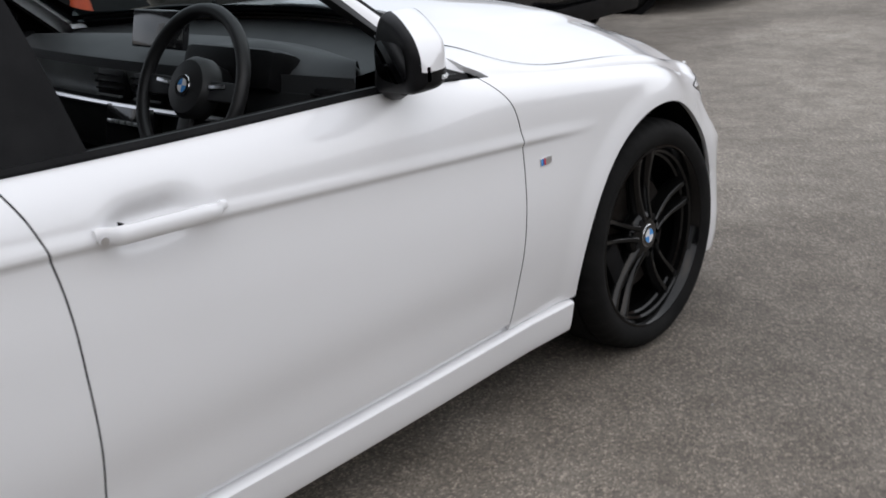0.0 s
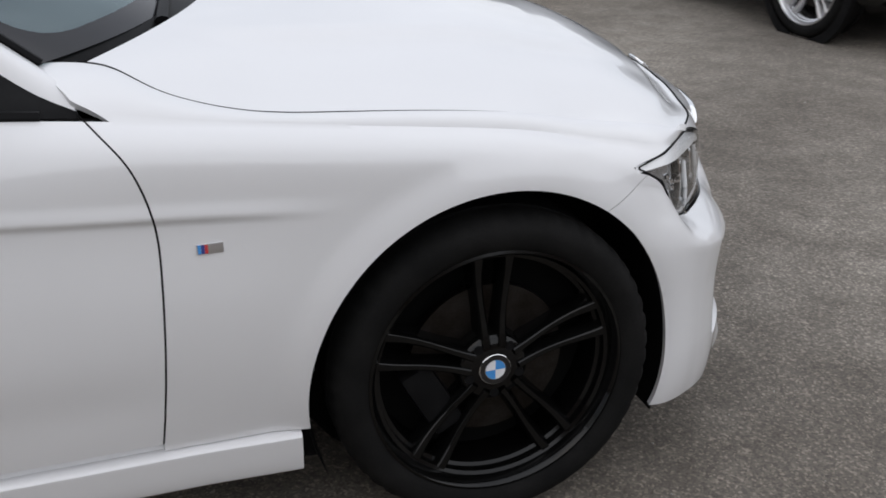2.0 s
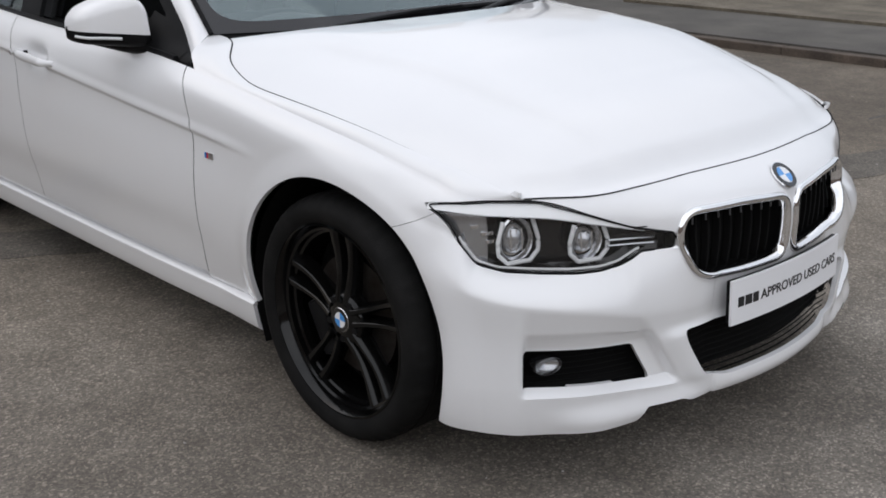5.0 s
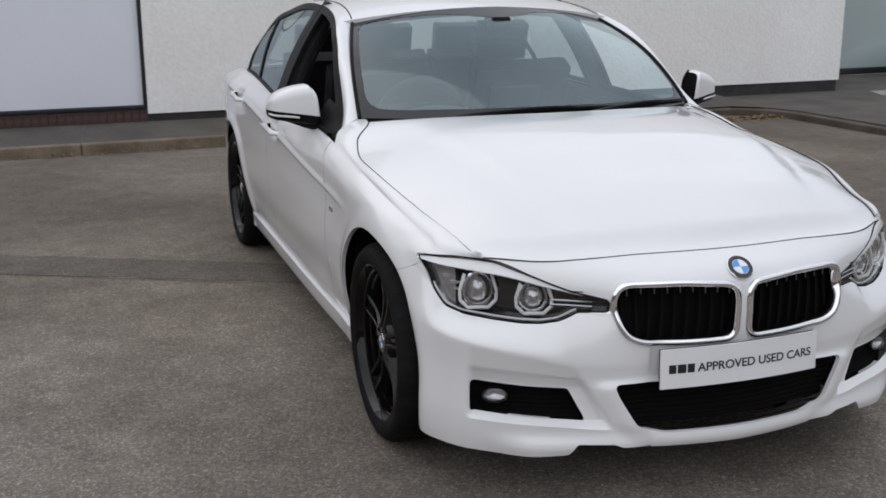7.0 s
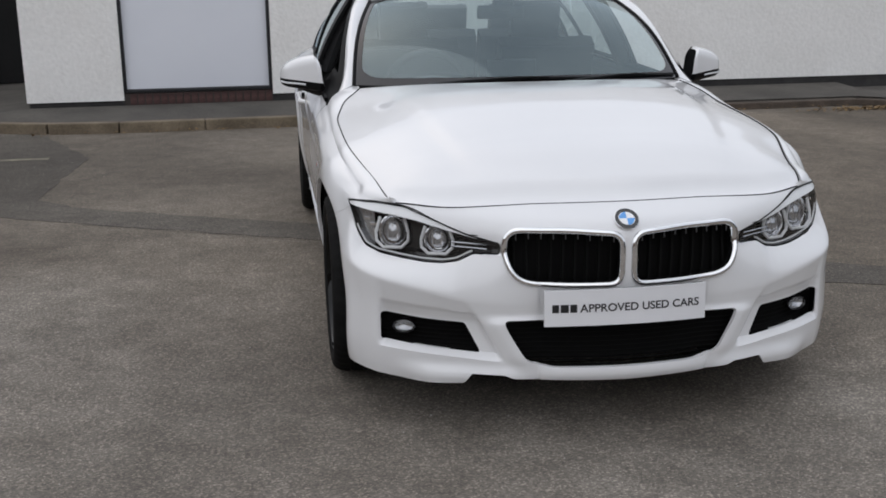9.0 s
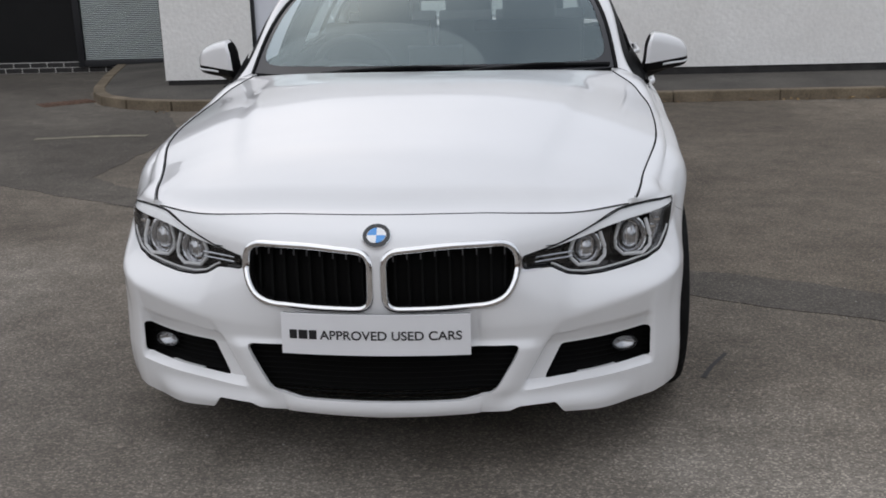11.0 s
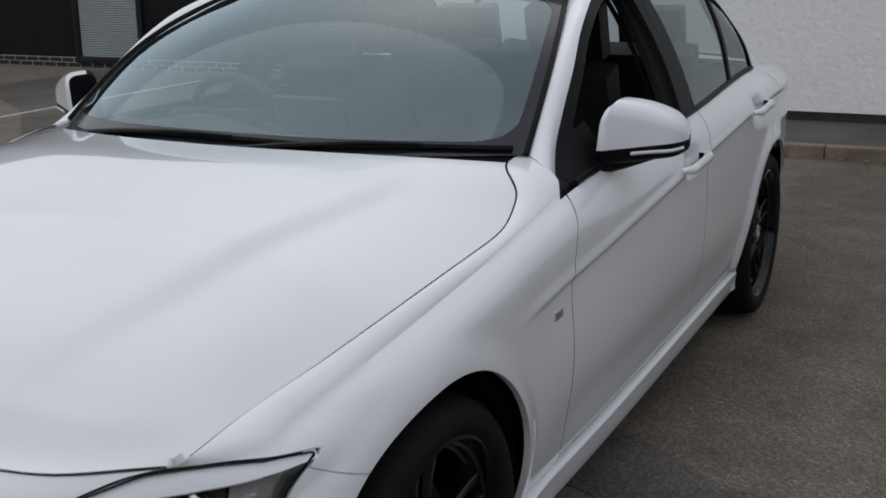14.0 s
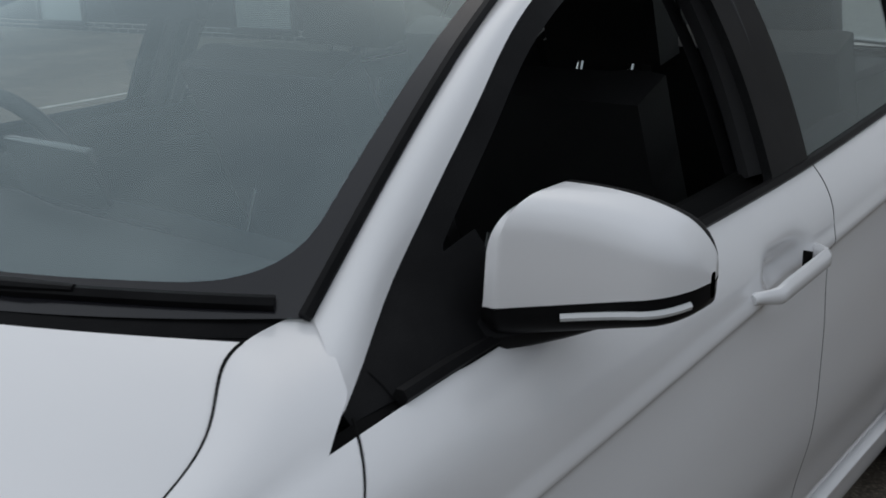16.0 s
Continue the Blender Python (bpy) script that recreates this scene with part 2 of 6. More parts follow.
class Curve:
    """A natural cubic spline through (t, value) knots."""

    def __init__(self, *knots):
        k = sorted(knots)
        self.t = np.array([a for a, _ in k], float)
        self.v = np.array([b for _, b in k], float)
        n, h = len(k), np.diff(self.t)
        A, r = np.eye(n), np.zeros(n)
        for i in range(1, n - 1):
            A[i, i - 1 : i + 2] = h[i - 1], 2 * (h[i - 1] + h[i]), h[i]
            r[i] = 6 * ((self.v[i + 1] - self.v[i]) / h[i] - (self.v[i] - self.v[i - 1]) / h[i - 1])
        self.m = np.linalg.solve(A, r)

    def __call__(self, x):
        t, v, m = self.t, self.v, self.m
        i = min(max(int(np.searchsorted(t, x)) - 1, 0), len(t) - 2)
        x = min(max(x, t[0]), t[-1])
        h = t[i + 1] - t[i]
        a, b = (t[i + 1] - x) / h, (x - t[i]) / h
        return float(a * v[i] + b * v[i + 1] + ((a**3 - a) * m[i] + (b**3 - b) * m[i + 1]) * h * h / 6)


class Steps(Curve):
    """The same with no overshoot: piecewise with flat-limited slopes."""

    def __init__(self, *knots):
        k = sorted(knots)
        self.t = np.array([a for a, _ in k], float)
        self.v = np.array([b for _, b in k], float)
        d = np.diff(self.v) / np.diff(self.t)
        m = np.zeros(len(k))
        m[0], m[-1] = d[0], d[-1]
        for i in range(1, len(k) - 1):
            m[i] = 0 if d[i - 1] * d[i] <= 0 else 2 * d[i - 1] * d[i] / (d[i - 1] + d[i])
        self.m = m

    def __call__(self, x):
        t, v, m = self.t, self.v, self.m
        x = min(max(x, t[0]), t[-1])
        i = min(max(int(np.searchsorted(t, x)) - 1, 0), len(t) - 2)
        h = t[i + 1] - t[i]
        s = (x - t[i]) / h
        return float((1 + 2 * s) * (1 - s) ** 2 * v[i] + s * (1 - s) ** 2 * h * m[i] + s * s * (3 - 2 * s) * v[i + 1] + s * s * (s - 1) * h * m[i + 1])


def rounded(points, radius, n=6, fine=0.03):
    """Rounds the corners of a closed outline and divides its long sides."""
    P, out = [np.array(p, float) for p in points], []
    for a, b, c in zip(P[-1:] + P[:-1], P, P[1:] + P[:1]):
        la, lc = np.linalg.norm(a - b), np.linalg.norm(c - b)
        p, q = b + (a - b) * min(radius / la, 0.48), b + (c - b) * min(radius / lc, 0.48)
        out += [(1 - t) ** 2 * p + 2 * t * (1 - t) * b + t * t * q for t in np.linspace(0, 1, n)]
    full = []
    for a, b in zip(out, out[1:] + out[:1]):
        k = max(1, int(np.linalg.norm(b - a) / fine))
        full += [a + (b - a) * i / k for i in range(k)]
    return np.array(full)


class Outline:
    """Signed distance to a closed outline: positive outside."""

    def __init__(self, points, radius):
        self.p = rounded(points, radius)
        self.q = np.roll(self.p, -1, 0)
        self.lo, self.hi = self.p.min(0) - 0.06, self.p.max(0) + 0.06

    def __call__(self, x, y):
        if not (self.lo[0] < x < self.hi[0] and self.lo[1] < y < self.hi[1]):
            return 0.06
        p, q = self.p, self.q
        d = q - p
        w = np.array([x, y]) - p
        s = np.clip((w * d).sum(1) / (d * d).sum(1), 0, 1)
        r = w - d * s[:, None]
        far = math.sqrt(float((r * r).sum(1).min()))
        cross = (p[:, 1] > y) != (q[:, 1] > y)
        at = p[:, 0] + (y - p[:, 1]) / np.where(np.abs(d[:, 1]) < 1e-12, 1e-12, d[:, 1]) * d[:, 0]
        return -far if int((cross & (x < at)).sum()) % 2 else far


def sheet(fn, us, vs, tests=(), flange=0.0, lift=0.0):
    """A panel over the grid us x vs of the surface fn(u, v), cut where any test(point, u, v) falls below 0, its edges turned in by flange."""
    cache, V, keys, polys = {}, [], {}, []

    def at(u, v):
        k = (round(u, 6), round(v, 6))
        if k not in cache:
            p = fn(u, v)
            cache[k] = (p, [t(p, u, v) for t in tests])
        return cache[k]

    for i in range(len(us) - 1):
        for j in range(len(vs) - 1):
            poly = [(us[i], vs[j]), (us[i], vs[j + 1]), (us[i + 1], vs[j + 1]), (us[i + 1], vs[j])]
            for n in range(len(tests)):
                vals = [at(*p)[1][n] for p in poly]
                if min(vals) >= 0:
                    continue
                if max(vals) < 0:
                    poly = []
                    break
                kept = []
                for a in range(len(poly)):
                    b = (a + 1) % len(poly)
                    pa, pb, fa, fb = poly[a], poly[b], vals[a], vals[b]
                    if fa >= 0:
                        kept.append(pa)
                    if (fa >= 0) != (fb >= 0):
                        lo, hi, flo, fhi = (pa, pb, fa, fb) if pa < pb else (pb, pa, fb, fa)
                        s0, s1 = 0.0, 1.0
                        for _ in range(5):
                            s = s0 + (s1 - s0) * min(max(flo / (flo - fhi), 0.02), 0.98)
                            q = (lo[0] + (hi[0] - lo[0]) * s, lo[1] + (hi[1] - lo[1]) * s)
                            fq = at(*q)[1][n]
                            if (fq >= 0) == (flo >= 0):
                                s0, flo = s, fq
                            else:
                                s1, fhi = s, fq
                            if abs(fq) < 2e-5:
                                break
                        kept.append(q)
                poly = kept
                if len(poly) < 3:
                    poly = []
                    break
            if poly:
                polys.append(poly)
    F = []
    for poly in polys:
        ids = []
        for p in poly:
            k = (round(p[0], 5), round(p[1], 5))
            if k not in keys:
                keys[k] = len(V)
                V.append(at(*p)[0])
            if not ids or ids[-1] != keys[k]:
                ids.append(keys[k])
        if len(ids) > 2 and ids[0] == ids[-1]:
            ids.pop()
        if len(set(ids)) == len(ids) and len(ids) > 2:
            F.append(tuple(ids))
    return edged((V, F), flange) if flange else (V, F)


def welded(geo):
    """Joins vertices that share a place."""
    keys, V, at = {}, [], []
    for v in geo[0]:
        k = (round(v[0], 4), round(v[1], 4), round(v[2], 4))
        if k not in keys:
            keys[k] = len(V)
            V.append(Vector(v))
        at.append(keys[k])
    F = []
    for f in geo[1]:
        g = []
        for i in f:
            if at[i] not in g:
                g.append(at[i])
        if len(g) > 2:
            F.append(tuple(g))
    return V, F


def normals(V, F):
    N = [Vector() for _ in V]
    for f in F:
        n = (V[f[1]] - V[f[0]]).cross(V[f[-1]] - V[f[0]])
        for i in f:
            N[i] += n
    return [n.normalized() if n.length > 0 else Vector((0, 0, 1)) for n in N]


def edged(geo, flange):
    """Turns the open edges of a panel in by flange, so that it shows its thickness."""
    V, F = list(geo[0]), list(geo[1])
    N = normals(V, F)
    seen = {(a, b) for f in F for a, b in zip(f, f[1:] + f[:1])}
    rim = [(a, b) for a, b in seen if (b, a) not in seen]
    rim.sort()
    top, low = {}, {}
    for a, b in rim:
        for i in (a, b):
            if i not in top:
                top[i] = len(V)
                V.append(V[i])
                low[i] = len(V)
                V.append(V[i] - N[i] * flange)
    F += [(top[b], top[a], low[a], low[b]) for a, b in rim]
    return V, F


def steps(a, b, n):
    return [a + (b - a) * i / n for i in range(n + 1)]


def strip(outline, fn, section, closed=True):
    """Sweeps a section of (across, up) along an outline of 2D points that fn lifts onto a surface: fn(x, y) gives place and normal."""
    P, V, F, k = [fn(*p) for p in outline], [], [], len(section)
    n = len(P)
    for i, (p, up) in enumerate(P):
        a, b = (P[i - 1][0], P[(i + 1) % n][0]) if closed else (P[max(i - 1, 0)][0], P[min(i + 1, n - 1)][0])
        t = (b - a).normalized()
        side = t.cross(up).normalized()
        V += [p + side * s + up * h for s, h in section]
    for i in range(n if closed else n - 1):
        j = (i + 1) % n
        F += [(i * k + q, j * k + q, j * k + q + 1, i * k + q + 1) for q in range(k - 1)]
    return V, F

# ---------------------------------------------------------------- the white saloon: its skin as one shape
# The car stands on the origin: x to its right, y ahead from the front axle, z up.
AXLE_F, AXLE_R, HUB_Z, ARCH = 0.0, -2.815, 0.335, 0.400
PLAN = [  # half plan at its fullest height, front to rear: x, y, height of the shoulder
    (0, 0.808, 0.772), (0.2, 0.79, 0.771), (0.37, 0.745, 0.767), (0.5, 0.674, 0.758), (0.608, 0.618, 0.748), (0.712, 0.547, 0.742),
    (0.806, 0.466, 0.74), (0.868, 0.387, 0.75), (0.894, 0.30, 0.772), (0.908, 0.15, 0.812), (0.918, -0.05, 0.846), (0.923, -0.3, 0.876),
    (0.925, -0.6, 0.91), (0.931, -0.9, 0.942), (0.935, -1.4, 0.959), (0.936, -2.0, 0.979), (0.939, -2.5, 1.000), (0.941, -2.9, 1.012),
    (0.925, -3.15, 1.005), (0.892, -3.4, 0.992), (0.82, -3.62, 0.975), (0.58, -3.78, 0.97), (0, -3.84, 0.97),
]
_p = [(-x, y, z) for x, y, z in PLAN[3:0:-1]] + PLAN + [(-x, y, z) for x, y, z in PLAN[-2:-4:-1]]
_u = np.concatenate([[0], np.cumsum([math.dist(a[:2], b[:2]) for a, b in zip(_p, _p[1:])])])
_u = _u - _u[3]
PX, PY, PT = (Curve(*[(t, q[n]) for t, q in zip(_u, _p)]) for n in range(3))
U_END = float(_u[3 + len(PLAN) - 1])

CENTRE_IN = Curve((0.10, 0.10), (0.15, 0.055), (0.19, 0.012), (0.23, -0.004), (0.32, 0.0), (0.42, 0.004), (0.52, 0.002), (0.60, -0.002), (0.66, 0.002), (0.70, 0.012), (0.735, 0.042), (0.772, 0.108))
CORNER_IN = Curve((0.10, 0.03), (0.15, 0.010), (0.20, 0.0), (0.28, 0.0), (0.45, 0.004), (0.55, 0.0), (0.64, 0.0), (0.70, 0.005), (0.735, 0.020), (0.772, 0.056))
FOG = Outline([(0.80, 0.402), (0.515, 0.387), (0.465, 0.286), (0.80, 0.306)], 0.010)
INTAKE = Outline([(-0.40, 0.408), (0.40, 0.408), (0.385, 0.37), (0.325, 0.268), (0.24, 0.246), (-0.24, 0.246), (-0.325, 0.268), (-0.385, 0.37)], 0.025)
KIDNEY = Outline([(0.020, 0.522), (0.019, 0.687), (0.20, 0.701), (0.375, 0.700), (0.398, 0.64), (0.372, 0.556), (0.315, 0.528), (0.18, 0.522)], 0.042)
LIGHT = Outline([(0.884, 0.730), (0.80, 0.738), (0.70, 0.736), (0.6, 0.708), (0.5, 0.674), (0.404, 0.652), (0.407, 0.620), (0.488, 0.618), (0.535, 0.590), (0.58, 0.581), (0.64, 0.580), (0.72, 0.584), (0.79, 0.590), (0.835, 0.606), (0.860, 0.650)], 0.010)
LAMP_LOW = Steps((0.40, 0.618), (0.488, 0.616), (0.535, 0.588), (0.58, 0.579), (0.72, 0.582), (0.79, 0.588), (0.835, 0.604), (0.860, 0.648), (0.92, 0.72))
LEDGE = Steps((0.36, 0.462), (0.45, 0.466), (0.517, 0.474), (0.6, 0.494), (0.7, 0.513), (0.8, 0.534), (0.885, 0.566), (0.92, 0.60))
BOTTOM = Steps((0, 0.197), (0.36, 0.206), (0.40, 0.219), (0.495, 0.221), (0.528, 0.184), (0.75, 0.178), (0.86, 0.182), (0.92, 0.184))


def crease(y):
    return 0.749 + 0.078 * min(max(-0.48 - y, -0.6), 2.3)


# bumper corner: how far it stands out of the plan, and its creases from the flap up to the lamp
CORNER_OUT = Steps((0.28, 0.0), (0.36, 0.022), (0.44, 0.046), (0.52, 0.062), (0.60, 0.073), (0.68, 0.081), (0.755, 0.087), (0.80, 0.080), (0.84, 0.062), (0.868, 0.040), (0.895, 0.014), (0.91, 0.0))
FLAP = Steps((0.36, 0.262), (0.44, 0.268), (0.60, 0.280), (0.76, 0.287))
SILL = Steps((0.36, 0.286), (0.46, 0.288), (0.76, 0.306))
HEAD_LINE = Steps((0.36, 0.392), (0.48, 0.392), (0.76, 0.406))
POCKET = Steps((0.36, 0.418), (0.48, 0.420), (0.60, 0.431), (0.76, 0.438))


def creases(X):
    """Heights of the bumper's lines at plan x: flap lip, back of the sill, head of the opening, pocket line, ledge, lamp edge."""
    edge = LEDGE(X)
    return FLAP(X), SILL(X), HEAD_LINE(X), POCKET(X), edge, max(LAMP_LOW(X) + 0.004, edge + 0.022)


def corner_out(X, z):
    base = CORNER_OUT(X)
    if base <= 0:
        return 0.0
    lip, sill, head, pocket, edge, low = creases(X)
    if z >= low:
        return 0.0
    if z >= edge:
        k = (low - z) / (low - edge)
        return (base + 0.004) * (1 - (1 - k) ** 1.7)
    # the proud pillar beside the middle intake, and the end of the pocket towards the wheel
    pillar_x = 0.368 + 0.5 * max(0.0, z - 0.25)
    inside = smooth01((X - pillar_x) / 0.030) * (1 - smooth01((X - 0.742) / 0.016))
    lines = ((0.10, -0.020), (lip, 0.0), (sill, -0.028), (head, -0.030), (pocket, -0.018), (pocket + 0.004, -0.009), (edge, 0.004))
    plain = ((0.10, -0.016), (lip, -0.001), (sill, 0.0), (head, 0.0), (pocket, 0.0), (pocket + 0.006, 0.0), (edge, 0.004))
    for (z0, d0), (z1, d1), (_, p0), (_, p1) in zip(lines, lines[1:], plain, plain[1:]):
        if z < z1:
            t = max(0.0, (z - z0) / (z1 - z0))
            return base + inside * (d0 + (d1 - d0) * t) + (1 - inside) * (p0 + (p1 - p0) * t)
    return base + 0.004


def dent(x, y, z, top):
    """How far the skin lies inside the plan at a height."""
    X, wf = abs(x), smooth01((y - 0.10) / 0.30)
    side = front = 0.0
    if wf < 1:
        side = 0.052 * min(max((0.60 - z) / 0.33, 0), 1) ** 2
        side += 0.007 * math.exp(-(((z - 0.40) / 0.07) ** 2)) * smooth01((-0.5 - y) / 0.3) * smooth01((y + 2.5) / 0.3)
        c = crease(y)
        s = z - c
        if s < 0:
            side += smooth01((-0.30 - y) / 0.3) * 0.0075 * smooth01(-s / 0.014) * (1 - smooth01((-s - 0.016) / 0.15))
        if s > 0:
            fade = smooth01((-0.25 - y) / 0.25)
            side += fade * 0.005 * smooth01(s / 0.03) + (0.056 + 0.050 * smooth01((-1.7 - y) / 1.1)) * min(s / max(top - c, 0.05), 1.2) ** (2.3 + 3.0 * smooth01((y + 1.0) / 0.4))
        for a in (AXLE_F, AXLE_R):
            r = math.hypot(y - a, z - HUB_Z) - ARCH
            if abs(r) < 0.2:
                side -= 0.013 * smooth01(1 - abs(r) / 0.075)
        for a, h in ((-1.645, 0.853), (-2.525, 0.904)):
            side += 0.030 * math.exp(-(((y - a) / 0.075) ** 4) - ((z - h - 0.006) / 0.034) ** 2)
        if y < -3.0:
            side += 0.05 * smooth01((0.30 - z) / 0.2)
    if wf > 0:
        k = smooth01((X - 0.30) / 0.32)
        front = (1 - k) * CENTRE_IN(z) + k * CORNER_IN(z)
        front -= corner_out(X, z)
        if z < 0.46:
            front -= 0.014 * smooth01(1 - INTAKE(X, z) / 0.055) * smooth01((0.43 - z) / 0.04)
        r = math.hypot(y - AXLE_F, z - HUB_Z) - ARCH
        front -= 0.010 * smooth01(1 - abs(r) / 0.075)
    return side * (1 - wf) + front * wf


def skin(u, z, inside=0.0):
    x, y = PX(u), PY(u)
    tx, ty = PX(u + 1e-3) - PX(u - 1e-3), PY(u + 1e-3) - PY(u - 1e-3)
    n = math.hypot(tx, ty)
    d = dent(x, y, z, PT(u)) + inside
    return Vector((x + ty / n * d, y - tx / n * d, z))


def height(u, w, low=0.13):
    """Heights by rows: 0 to 1 up to the crease, 1 to 2 up to the shoulder."""
    wf = smooth01((PY(u) - 0.1) / 0.3)
    mid = wf * 0.5 + (1 - wf) * min(crease(PY(u)), PT(u) - 0.05)
    return low + (mid - low) * w if w < 1 else mid + (PT(u) - mid) * (w - 1)


def shell(inside=0.0, low=0.13):
    return lambda u, w: skin(u, height(u, w, low), inside)


def u_at(y):
    """Where along the plan the side has reached y."""
    a, b = 0.0, U_END
    for _ in range(40):
        m = (a + b) / 2
        a, b = (m, b) if PY(m) > y else (a, m)
    return a


def front_at(x, z, inside=0.0):
    """Place and outward normal of the nose at x and height z."""
    X = abs(x)
    a, b = 0.0, u_at(-0.3)
    for _ in range(34):
        m = (a + b) / 2
        a, b = (m, b) if skin(m, z, inside).x < X else (a, m)
    p = skin(a, z, inside)
    n = (skin(a, z + 0.004, inside) - skin(a, z - 0.004, inside)).cross(skin(a + 0.004, z, inside) - skin(a - 0.004, z, inside)).normalized()
    if x < 0:
        p.x, n.x = -p.x, -n.x
    return p, n


def side_at(y, z, inside=0.0):
    u = u_at(y)
    p = skin(u, z, inside)
    n = (skin(u, z + 0.004, inside) - skin(u, z - 0.004, inside)).cross(skin(u + 0.004, z, inside) - skin(u - 0.004, z, inside)).normalized()
    return p, n


# edges between panels, as y over z
DOOR_A = Curve((0.26, -0.683), (0.40, -0.664), (0.531, -0.651), (0.65, -0.643), (0.742, -0.643), (0.82, -0.66), (0.869, -0.683), (0.93, -0.737), (1.0, -0.80))
DOOR_B = Curve((0.26, -1.805), (0.427, -1.803), (0.665, -1.81), (0.84, -1.828), (0.98, -1.876))
DOOR_C = Curve((0.26, -2.40), (0.45, -2.44), (0.62, -2.56), (0.75, -2.72), (0.87, -2.84), (1.02, -2.90))
SEAM_X = Curve((0.53, 0.738), (0.5, 0.750), (0.3, 0.790), (0.1, 0.82), (-0.1, 0.836), (-0.3, 0.84), (-0.45, 0.834), (-0.55, 0.814), (-0.62, 0.787), (-0.68, 0.740), (-0.72, 0.724), (-0.82, 0.722))
SEAM_Z = Curve((0.53, 0.737), (0.5, 0.748), (0.3, 0.803), (0.1, 0.848), (-0.1, 0.876), (-0.3, 0.893), (-0.45, 0.908), (-0.55, 0.930), (-0.62, 0.956), (-0.68, 0.983), (-0.72, 0.991), (-0.82, 0.998))
GAP = 0.0020


def arch_cut(a, out=0.0):
    return lambda p, u, v: math.hypot((p.y - a) * (1.035 if p.y > a else 1.0), p.z - HUB_Z) - ARCH - out


def bumper_line(p):
    """Above 0: the wing's side of the joint between wing and bumper."""
    if p.y < 0.0:
        return 1.0
    if p.y < 0.347:
        return (p.z - 0.659) - (p.y - 0.206) * 0.43
    return min(p.z - 0.715, 0.05)


car = thing("car", "white four-door saloon car parked on grey asphalt", "car")
both = lambda geo: (geo, flipped(geo))


def pair(name, geo, material, label="", parent=None):
    parent = parent or (car, car)
    return [part(name, g, material, q, label) for g, q in zip(both(geo), parent)]


# front bumper with nose, one piece across
us = steps(-u_at(0.13), u_at(0.13), 420)


def rows_to(u, w):
    """Heights on the nose by rows that follow its creases: 0 to 7 from the lower edge up to the bonnet."""
    zs = (0.13,) + creases(PX(u)) + (PT(u),)
    i = min(int(w), 6)
    return zs[i] + (zs[i + 1] - zs[i]) * (w - i)


def across(inside=0.0, low=0.13, rows=height):
    def fn(u, w):
        p = skin(abs(u), height(abs(u), w, low) if rows is height else rows(abs(u), w), inside)
        return Vector((-p.x, p.y, p.z)) if u < 0 else p
    return fn


bumper = part("front_bumper", sheet(across(rows=rows_to), us, steps(0, 1, 16) + steps(1, 2, 4)[1:] + steps(2, 3, 10)[1:] + steps(3, 4, 5)[1:] + steps(4, 5, 8)[1:] + steps(5, 6, 12)[1:] + steps(6, 7, 26)[1:], [
    lambda p, u, v: p.z - BOTTOM(abs(p.x)),
    lambda p, u, v: -bumper_line(p) - 0.0008 if p.y < 0.347 else max(0.70 - p.z, 0.712 - abs(p.x)),
    arch_cut(AXLE_F),
    lambda p, u, v: LIGHT(abs(p.x), p.z) - 0.004,
    lambda p, u, v: KIDNEY(abs(p.x), p.z),
    lambda p, u, v: INTAKE(p.x, p.z),
    lambda p, u, v: FOG(abs(p.x), p.z),
], 0.014), PAINT, car, "white painted sports front bumper")
part("nose_backing", sheet(across(0.055), steps(-u_at(0.42), u_at(0.42), 60), steps(0.35, 1.78, 24), [lambda p, u, v: 0.05 - min(INTAKE(p.x, p.z), FOG(abs(p.x), p.z), KIDNEY(abs(p.x), p.z))]), BLACK_DEEP, bumper)


def mesh_grille(outline, name, pitch, inside, parent, mirror=False):
    """Fine crossing bars behind an opening."""
    geos = []
    lo, hi = outline.lo + 0.045, outline.hi - 0.045
    zs = np.arange(lo[1], hi[1], pitch)
    for z in zs:
        run = []
        for x in np.arange(lo[0], hi[0] + 0.01, 0.02):
            if outline(x, z) < 0.012:
                run.append(front_at(x, z, inside)[0])
        if len(run) > 1:
            geos.append(tube(run, 0.0022, 4))
    g = merged(*geos)
    return part(name, flipped(g) if mirror else g, BLACK_DEEP, parent)


mesh_grille(INTAKE, "intake_grille", 0.016, 0.03, bumper)
for m in (False, True):
    mesh_grille(FOG, "side_grille", 0.015, 0.04, bumper, m)

# bonnet
HOOD_C = Curve((0.684, 0.773), (0.64, 0.806), (0.6, 0.833), (0.5, 0.888), (0.3, 0.942), (0.1, 0.984), (-0.1, 1.011), (-0.3, 1.027), (-0.47, 1.033))


def nose_top(x):
    """The top edge of the nose at x."""
    a, b = 0.0, u_at(0.4)
    for _ in range(34):
        m = (a + b) / 2
        a, b = (m, b) if skin(m, PT(m)).x < x else (a, m)
    return skin(a, PT(a))


